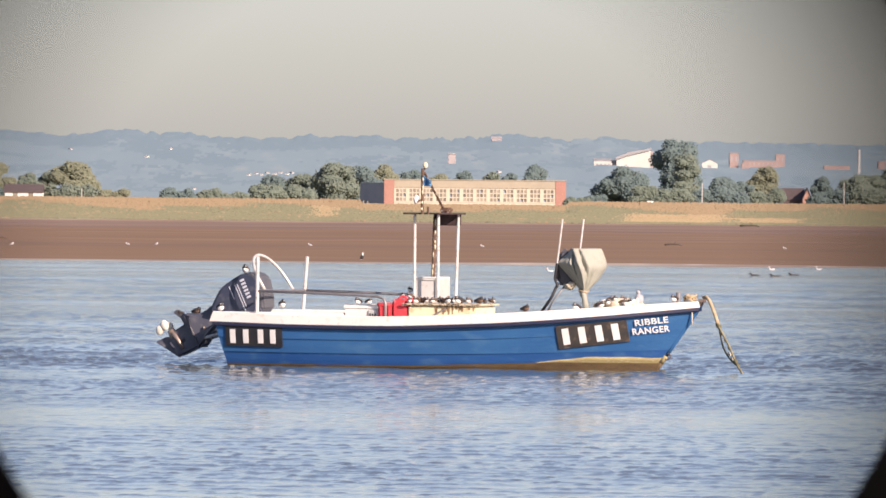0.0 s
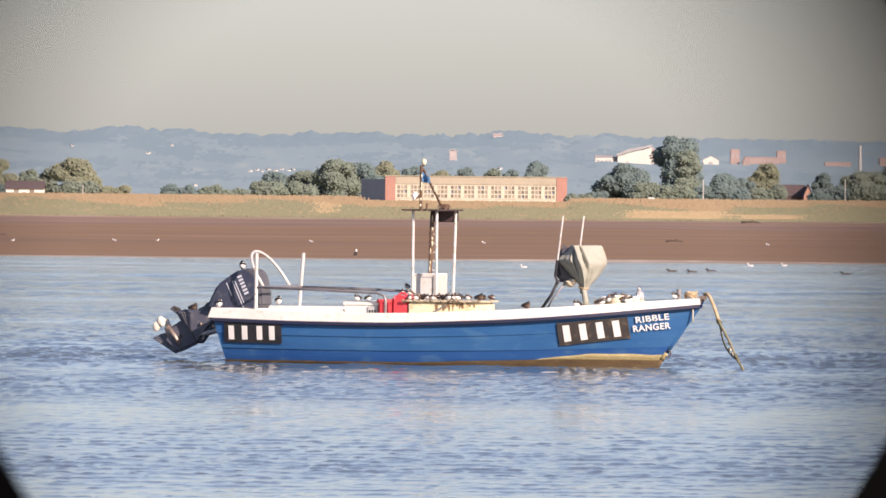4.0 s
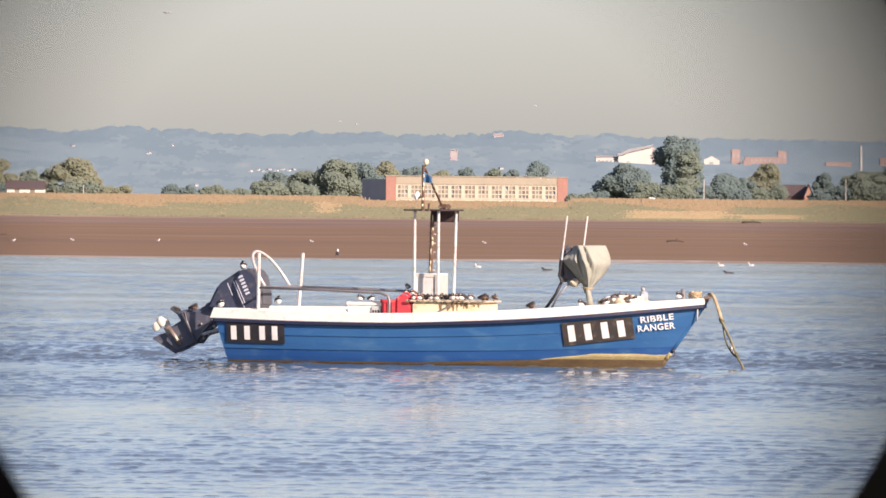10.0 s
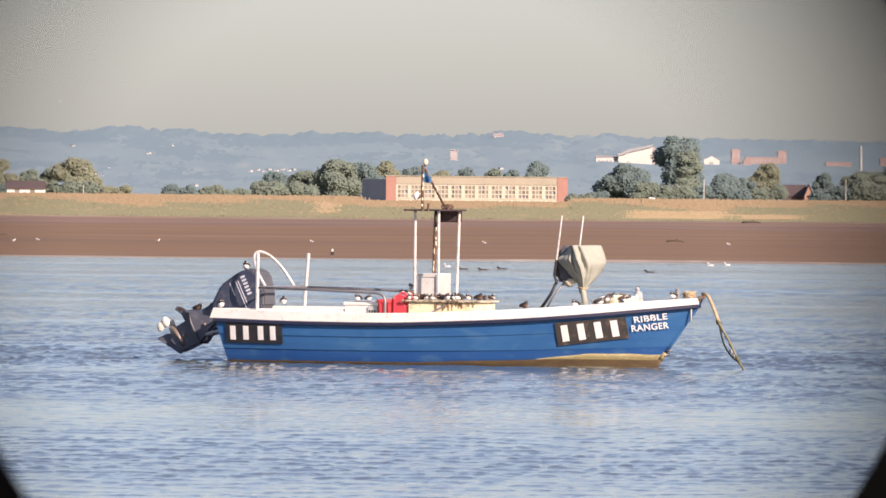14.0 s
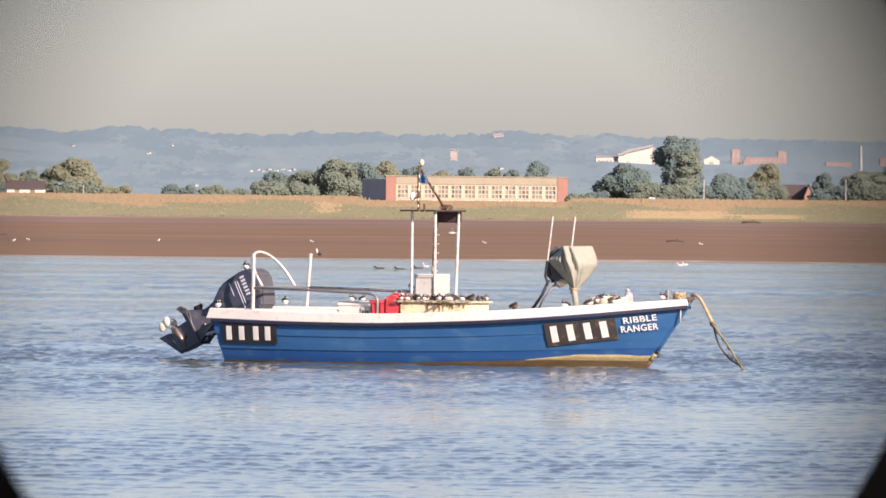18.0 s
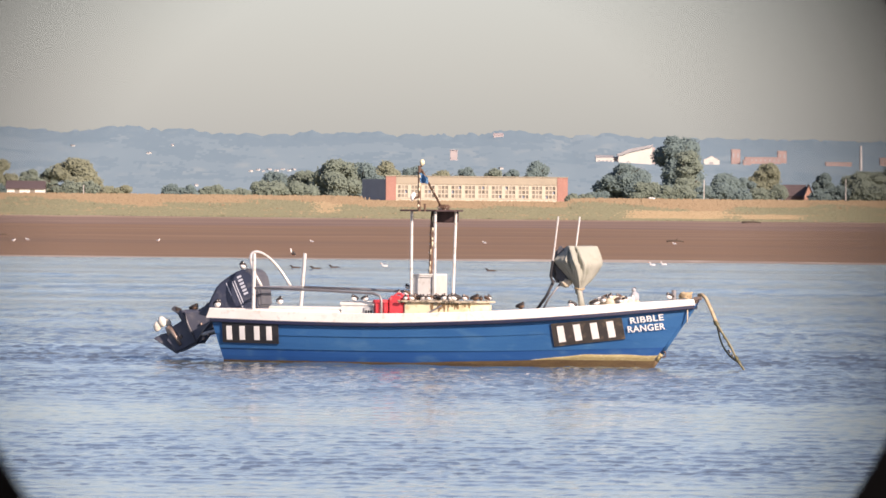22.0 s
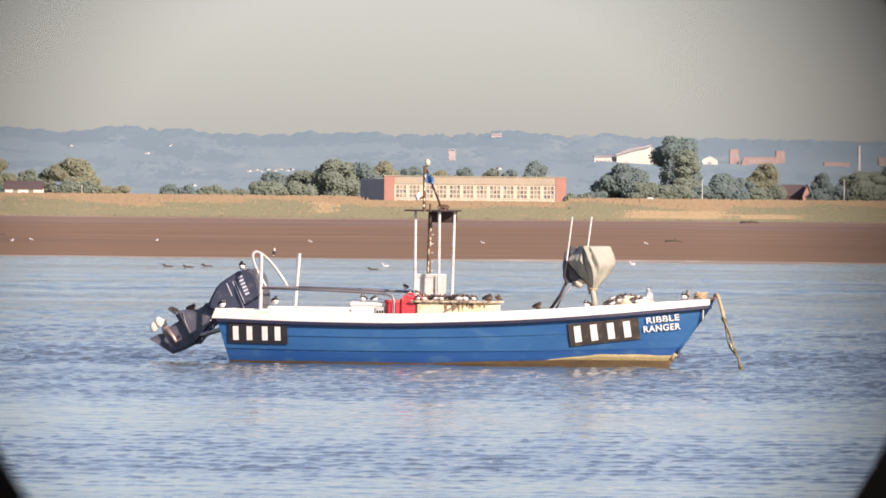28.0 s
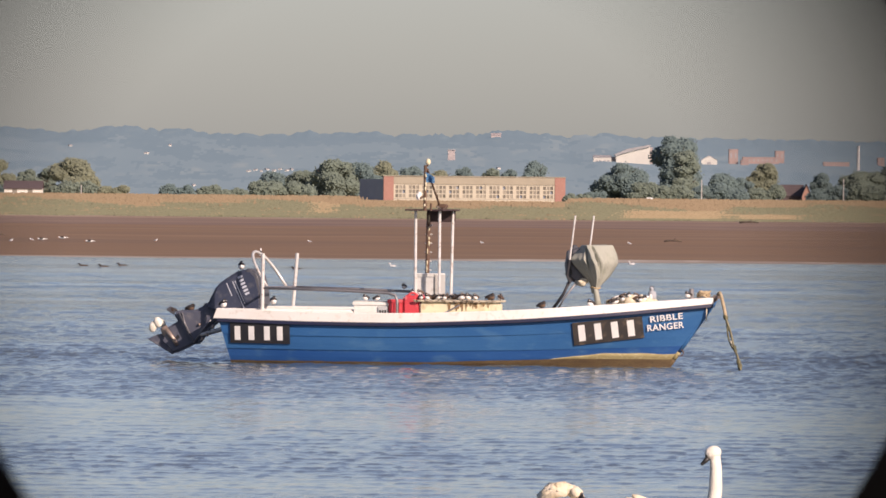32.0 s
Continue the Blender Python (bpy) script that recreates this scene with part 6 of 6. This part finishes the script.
def swan(label, head_up=True):
    """A mute swan on the water, facing -x."""
    e = thing("swan", label, "swan")
    low = 1.0 if head_up else 0.55
    part("body", bm_blob(0.12, 0, 0.08, 0.42, 0.21, 0.19 * (1 if head_up else 0.45), 20, 12, lump=0.06), "swan_white", e, smooth=True)
    for s in (-1, 1):
        part("wing", bm_blob(0.20, s * 0.11, 0.20 * low, 0.34, 0.10, 0.14 * low, 18, 10, tilt=-7, lump=0.1, seed=s), "swan_white", e, "folded white wing", True)
        tip = bmesh.new()
        for j in range(5):
            bm_blob(0.34 + 0.045 * j, s * (0.06 + 0.01 * j), (0.27 if head_up else 0.11) + 0.022 * j, 0.12, 0.018, 0.03, 10, 5, tip, tilt=-24)
        part("wing_tip", tip, "swan_buff", e, "buff-tinged flight feathers", True)
    part("tail", bm_prism([(0.48, 0.08), (0.66, 0.17), (0.64, 0.13), (0.46, 0.0)], -0.07, 0.07, 0.01), "swan_white", e)
    if head_up:
        pts = [(-0.20, 0, 0.06), (-0.29, 0, 0.18), (-0.285, 0, 0.35), (-0.262, 0, 0.52), (-0.262, 0, 0.66), (-0.268, 0, 0.74)]
        part("neck", bm_tube(pts, 0.062, 14, r_end=0.034), "swan_white", e, "long straight white neck", True)
        hc = Vector((-0.282, 0, 0.755))
        d = Vector((-0.68, -0.25, -0.69))
    else:
        pts = [(-0.18, 0, 0.02), (-0.27, 0, 0.12), (-0.25, -0.02, 0.21), (-0.16, -0.05, 0.275), (-0.06, -0.09, 0.285)]
        part("neck", bm_tube(pts, 0.075, 14, r_end=0.05), "swan_buff", e, "folded buff-stained neck", True)
        ruff = bmesh.new()
        for j in range(9):
            bm_blob(-0.22 + 0.028 * j, -0.04 - 0.006 * j, 0.268 + 0.03 * math.sin(j * 0.45), 0.060, 0.055, 0.045, 10, 6, ruff, tilt=25 - 8 * j, lump=0.55, seed=j)
        part("ruffled_feathers", ruff, "swan_buff", e, "ruffled buff feathers", True)
        hc = Vector((-0.005, -0.13, 0.265))
        d = Vector((0.75, -0.2, -0.60))
    k = 1.0 if head_up else 0.8
    part("head", bm_blob(hc.x, hc.y, hc.z, 0.058 * k, 0.042 * k, 0.048 * k, 14, 9, tilt=20 if head_up else -30), "swan_white" if head_up else "swan_buff", e, smooth=True)
    d.normalize()
    # shade on the bill is given by a black base colour
    part("bill", bm_tube([hc + d * 0.040, hc + d * 0.075, hc + d * 0.105], 0.020, 10, r_end=0.011), "bill_black", e, "bill coloured dark for its shade", True)
    part("bill_knob", bm_blob(*(hc + d * 0.052 + Vector((0, 0, 0.02))), 0.018, 0.016, 0.016, 10, 6), "bill_black", e, "black knob and mask", True)
    part("bill_nail", bm_blob(*(hc + d * 0.103), 0.013, 0.012, 0.012, 8, 6), "bill_black", e, smooth=True)
    return e


def boat_birds():
    rnd = random.Random(12)
    kinds = {
        "b": ("small brown and white wader resting on the boat", "feather_brown", "feather_white", "feather_brown", 0.66, 14),
        "w": ("small black and white wader perched facing the sun", "feather_black", "feather_white", "feather_black", 0.68, 40),
        "d": ("dark-backed small wader perched on the boat", "feather_black", "feather_brown", "feather_black", 0.65, 20)}
    first = {}
    rows = [
        # on the console lid
        ("w", -0.17, -0.88, 0.925), ("b", -0.13, -0.62, 0.925), ("d", -0.03, -0.70, 0.925), ("b", 0.07, -0.30, 0.925), ("b", 0.13, -0.34, 0.925), ("b", 0.22, -0.60, 0.925),
        ("d", 0.28, -0.72, 0.925), ("b", 0.33, -0.40, 0.925), ("d", 0.38, -0.25, 0.925), ("w", 0.45, -0.55, 0.925), ("b", 0.20, -0.15, 0.925), ("d", 0.72, -0.18, 0.925), ("w", 0.82, -0.12, 0.925),
        ("b", 0.02, -0.50, 0.925), ("b", -0.08, -0.85, 0.925), ("b", 0.16, -0.80, 0.925), ("d", 0.25, -0.42, 0.925), ("b", 0.36, -0.78, 0.925), ("b", 0.41, -0.86, 0.925), ("d", 0.78, -0.55, 0.925),
        ("b", -0.18, -0.40, 0.925), ("w", 0.06, -0.78, 0.925), ("b", 0.30, -0.20, 0.925), ("b", 0.11, -0.60, 0.925), ("b", 0.46, -0.15, 0.925), ("d", -0.02, -0.25, 0.925), ("b", 0.87, -0.35, 0.925),
        # on the red can and crate, the white box, the far rail
        ("w", -0.34, -0.70, 1.00), ("b", -0.22, -0.72, 0.99), ("w", -1.03, -0.70, 0.904), ("w", -0.86, -0.70, 0.904), ("w", -0.88, 0.99, 1.06, -95),
        # motor, stern, gunwale
        ("w", -3.06, 0.0, 1.322, -80, 1.2), ("w", -3.10, -0.84, 0.778, -50, 1.2), ("w", -2.76, 0.70, 0.815, -60, 1.2), ("d", -3.81, 0.0, 0.715, -20, 1.1), ("d", -4.07, 0.0, 0.70, 200), ("d", 1.62, -0.92, 0.822),
        # foredeck
        ("w", 2.24, -0.52, 0.85), ("b", 2.50, -0.30, 0.885), ("w", 2.58, -0.42, 0.89), ("b", 2.66, -0.25, 0.97), ("w", 2.75, -0.30, 0.975), ("b", 2.82, -0.15, 0.975),
        ("b", 2.88, -0.32, 0.93), ("w", 2.97, -0.30, 0.925), ("w", 3.57, -0.10, 0.985), ("b", 2.68, -0.40, 0.93), ("b", 2.94, -0.40, 0.925)]
    for k, x, y, z, *given in rows:
        face = rnd.choice((-110, -90, -70, -50, -35, -20, -140, -60, 10, 160))
        m = pose(x, y, z, 0, 0, given[0] if given else face)
        if k not in first:
            lab, back, belly, head, size, up = kinds[k]
            first[k] = resting_bird(lab, back, belly, head, size)
            tagged(first[k], group="waders on the boat")
            ob = first[k]
        else:
            ob = copy_thing(first[k], Matrix.Identity(4))
        ride(ob, m)
        size = rnd.uniform(0.74, 1.06)
        if len(given) > 1:
            size = given[1]
        ob.scale = (size * rnd.uniform(0.95, 1.2), size, size)
    tall = upright_bird()
    ride(tall, pose(3.05, -0.14, 0.935, 0, 0, 260))


boat_birds()


def glide(ob, path, y, z=0.0, face=180, base=None):
    """Key a thing that drifts along the river at the distance y: rows of seconds and sight line."""
    rows = []
    for t, across in path:
        rows.append((t, pose((across - 784) * y / 18450, y, z, 0, 0, face)))
    walk(ob, rows)


WALKERS = []


def shore_birds():
    """Gulls on the mud; each faces its own way."""
    rnd = random.Random(8)
    gull = None
    for across, down in ((280, 424), (24, 424), (552, 426), (857, 428), (229, 424), (1392, 432)):
        y = 470 + rnd.uniform(-25, 25)
        for _ in range(12):
            x, z = place(across, down + 4, y)
            y += (z - ground_z(x, y)) * 150
            y = min(max(y, 400), 600)
        x, z = place(across, down + 4, y)
        m = pose(x, y, ground_z(x, y) - 0.01, 0, 0, rnd.choice((0, 180, 200, 330)))
        if gull is None:
            gull = standing_bird("white gull standing on the brown mud", "feather_grey", "feather_white", "feather_white", size=0.78, upright=10, name="shore_gull")
            tagged(gull, group="gulls on the mud")
            gull.matrix_basis = m
            ob = gull
        else:
            ob = copy_thing(gull, m)
        if across in (229, 1392):
            WALKERS.append((ob, y, m.translation.z))


shore_birds()

pied = standing_bird("black-backed gull with a white head walking on the mud", "feather_black", "feather_black", "feather_white", "bill_orange", 1.15, 52, "dark_backed_gull", neck=0.07)
duck_dark = floating_bird("dark brown duck drifting on the current", "feather_black", "feather_brown", "feather_black", "bill_black", 0.60, low=0.48)
tagged(duck_dark, group="drifting ducks")
ducks = [duck_dark] + [copy_thing(duck_dark, Matrix.Identity(4)) for _ in range(3)]
float_gull = floating_bird("small white gull sitting on the water", "feather_grey", "feather_white", "feather_white", "bill_orange", 0.42, "floating_gull")
tagged(float_gull, group="gulls on the water")
float_gulls = [float_gull] + [copy_thing(float_gull, Matrix.Identity(4)) for _ in range(2)]
flyers = []
for lab, wing, body, size, y, z, t0, across0, v, climb in (
        ("dark-winged gull flying high over the river", "feather_grey", "feather_grey", 0.42, 250.0, 6.75, 8.0, 928, -318, 0.0),
        ("white gull gliding before the far ridge", "feather_white", "feather_white", 0.5, 900.0, 8.72, 10.0, 600, -189, 0.0),
        ("white gull gliding before the far ridge", "feather_white", "feather_white", 0.5, 905.0, 8.50, 10.0, 628, -189, 0.0),
        ("white gull gliding before the far ridge", "feather_white", "feather_white", 0.45, 912.0, 10.35, 12.0, 524, -210, 0.0),
        ("white gull passing before the far trees", "feather_white", "feather_white", 0.40, 900.0, 4.15, 12.0, 536, -197, 0.0),
        ("white gull passing before the far trees", "feather_white", "feather_white", 0.40, 904.0, 3.95, 12.0, 562, -197, 0.0),
        ("white gull passing before the far trees", "feather_white", "feather_white", 0.40, 908.0, 4.50, 12.0, 586, -197, 0.0),
        ("white gull passing before the far trees", "feather_white", "feather_white", 0.40, 896.0, 4.40, 12.0, 546, -197, 0.0),
        ("white gull passing before the far trees", "feather_white", "feather_white", 0.40, 912.0, 3.85, 12.0, 574, -197, 0.0),
        ("white gull flying low over the mud", "feather_white", "feather_white", 0.55, 380.0, 1.05, 17.5, 1175, -750, 0.0),
        ("white gull flying low over the mud", "feather_white", "feather_white", 0.6, 380.0, 0.35, 25.0, 322, -420, 0.0),
        ("brown-winged white bird flying fast and low", "feather_brown", "feather_white", 0.52, 300.0, 1.06, 31.2, 646, -710, 0.0),
        ("brown-winged white bird flying fast and low", "feather_brown", "feather_white", 0.52, 301.0, 1.10, 31.2, 683, -710, 0.0),
        ("brown-winged white bird flying fast and low", "feather_brown", "feather_white", 0.52, 302.0, 1.00, 31.2, 731, -710, 0.0)):
    ob, wings = flying_bird(lab, wing, body, size)
    flyers.append((ob, wings, y, z, t0, across0, v, climb))
swan_up = swan("white mute swan swimming with its neck raised")
swan_low = swan("white mute swan drifting with its neck folded back", False)


# ---- the telescope's tube round the view ----
STOP_R = 853 / 18450 * 0.08
STOP_X, STOP_Z = (-82 * 0.08 + 8) / 18450, (-102 * 0.08 - 41) / 18450


def telescope():
    e = thing("telescope", "black inside of the telescope tube round the view", "telescope")
    bm = bmesh.new()
    rings = []
    for y, r in ((0.70, 0.07), (0.70, 0.05), (1.0, 0.0470), (1.0, 0.072)):
        rings.append([bm.verts.new((r * math.cos(a), y, r * math.sin(a))) for a in [2 * math.pi * i / 96 for i in range(96)]])
    for a, b in zip(rings, rings[1:] + rings[:1]):
        for j in range(96):
            bm.faces.new((a[j], a[(j + 1) % 96], b[(j + 1) % 96], b[j]))
    part("tube", bm, "tube_black", e)
    # the eyepiece's stop, close to the eye, shades the rim of the view
    rings = []
    bm = bmesh.new()
    for y, r in ((0.078, 0.012), (0.078, STOP_R), (0.080, STOP_R), (0.080, 0.012)):
        rings.append([bm.verts.new((STOP_X + r * math.cos(a), y, STOP_Z + r * math.sin(a))) for a in [2 * math.pi * i / 96 for i in range(96)]])
    for a, b in zip(rings, rings[1:] + rings[:1]):
        for j in range(96):
            bm.faces.new((a[j], a[(j + 1) % 96], b[(j + 1) % 96], b[j]))
    part("eyepiece_stop", bm, "tube_black", e, "round black stop of the eyepiece")
    part("eyepiece_tube", bm_tube([(0, 0.08, 0.02), (0, 0.70, 0.062)], 0.004, 8), "tube_black", e)
    part("mount", bm_box(-0.03, 0.03, 0.80, 0.90, -0.14, -0.074, 0.01), "tube_black", e)
    for a in (0.5, 2.6, 4.7):
        part("tripod_leg", bm_tube([(0.03 * math.cos(a), 0.85 + 0.03 * math.sin(a), -0.13), (0.45 * math.cos(a), 0.85 + 0.45 * math.sin(a), -1.59)], 0.018, 8), "tube_black", e)
    return e


scope = telescope()


def motions():
    walk(boat, BOAT_ROWS)
    for ob, m in RIDERS:
        walk(ob, [(t, b @ m) for t, b in BOAT_ROWS])
    walk(rope, [(t, rope_pose(t)) for t, _ in BOAT_ROWS])
    walk(water, [(0, pose(0, 0, 0)), (SECONDS, pose(-0.685 * SECONDS, 0, 0))])
    # telescope: sits on the line of sight, its axis a little raised
    walk(scope, [(t, m @ Matrix.Translation((-8 / 18450, 41 / 18450, 0)) @ pose(0, 0, 0, -90, 0, 0)) for t, m in CAMERA_ROWS])
    for d, off, y in zip(ducks, (-36, 0, 33), (341.0, 338.0, 344.0)):
        glide(d, [(0, 1376 + off), (SECONDS, 1376 + off - 37.1 * SECONDS)], y, 0.0)
    glide(ducks[3], [(0, 1638), (13, 1186), (23, 835), (SECONDS, 530)], 335.0)
    glide(float_gulls[0], [(0, 978), (2, 955), (6.5, 896), (10, 847), (13, 800), (17.5, 765), (20.5, 697), (23, 678), (25, 676), (28, 686), (SECONDS, 700)], 352.0)
    glide(float_gulls[1], [(0, 1370), (2, 1353), (6.5, 1300), (9, 1280), (13, 1268), (17.5, 1210), (20.5, 1177), (23, 1138), (25, 1103), (28, 1085), (SECONDS, 1060)], 371.0)
    glide(float_gulls[2], [(0, 1453), (2, 1412), (6.5, 1371), (9, 1340), (13, 1303), (17.5, 1222), (20.5, 1183), (23, 1165), (25, 1130), (28, 1123), (SECONDS, 1123)], 374.0)
    zed = ground_z(-5, 401) - 0.01
    walk(pied, [(t, pose((across - 784) * 401.0 / 18450, 401.0, zed, 0, 0, face)) for t, across, face in (
        (0, 644, 75), (2, 641, 75), (6, 618, 80), (8, 606, 80), (9, 599, 80), (10, 597, 80), (13, 593, 80), (16, 578, 150), (17.5, 571, 200), (19, 545, 200),
        (20.5, 519, 200), (23, 518, 200), (25, 509, 150), (28, 488, 80), (SECONDS, 465, 80))])
    for (ob, y, z), path in zip(WALKERS, (((0, 229), (3.5, 206), (7, 183), (12, 90), (17, 52), (20, 47), (28, 58), (SECONDS, 60)),
                                          ((0, 1392), (7, 1338), (18, 1240), (20, 1209), (23, 1188), (30, 1130), (SECONDS, 1118)))):
        glide(ob, path, y, z, 180)
    for ob, wings, y, z, t0, across0, v, climb in flyers:
        x0, s = (across0 - 784) * y / 18450, v * y / 18450
        if v == -420:
            # comes in low from the side, hangs over the water's edge and turns back
            walk(ob, [(t, pose((across - 784) * y / 18450, y, z, 0, 0, face)) for t, across, face in (
                (0, -900, 180), (22.6, -400, 180), (23.9, 255, 180), (25, 322, 180), (25.5, 350, 180), (25.9, 355, 120), (26.3, 330, 60), (26.7, 260, 0), (27.4, -150, 0), (SECONDS, -900, 0))])
        else:
            walk(ob, [(t, pose(x0 + s * (t - t0), y, max(z + climb * (t - t0), min(z, 2.6)))) for t in range(0, 33)])
        for w, side in wings:
            walk(w, [(0.16 * i, pose(0, 0, 0, side * (8 + 26 * math.sin(i * 1.6 + y)), 0, 0)) for i in range(200)] + [(SECONDS, pose(0, 0, 0))])
    walk(swan_up, [(0, pose(2.10 + 1.20 * SECONDS, 69.1, -0.01)), (SECONDS, pose(2.10, 69.1, -0.01))])
    walk(swan_low, [(0, pose(1.04 + 0.95 * SECONDS, 78.5, -0.09)), (29.9, pose(1.04 + 0.95 * 2.1, 78.5, -0.09)), (31, pose(1.04 + 0.95, 78.5, -0.07)), (SECONDS, pose(1.04, 78.5, -0.055))])


motions()
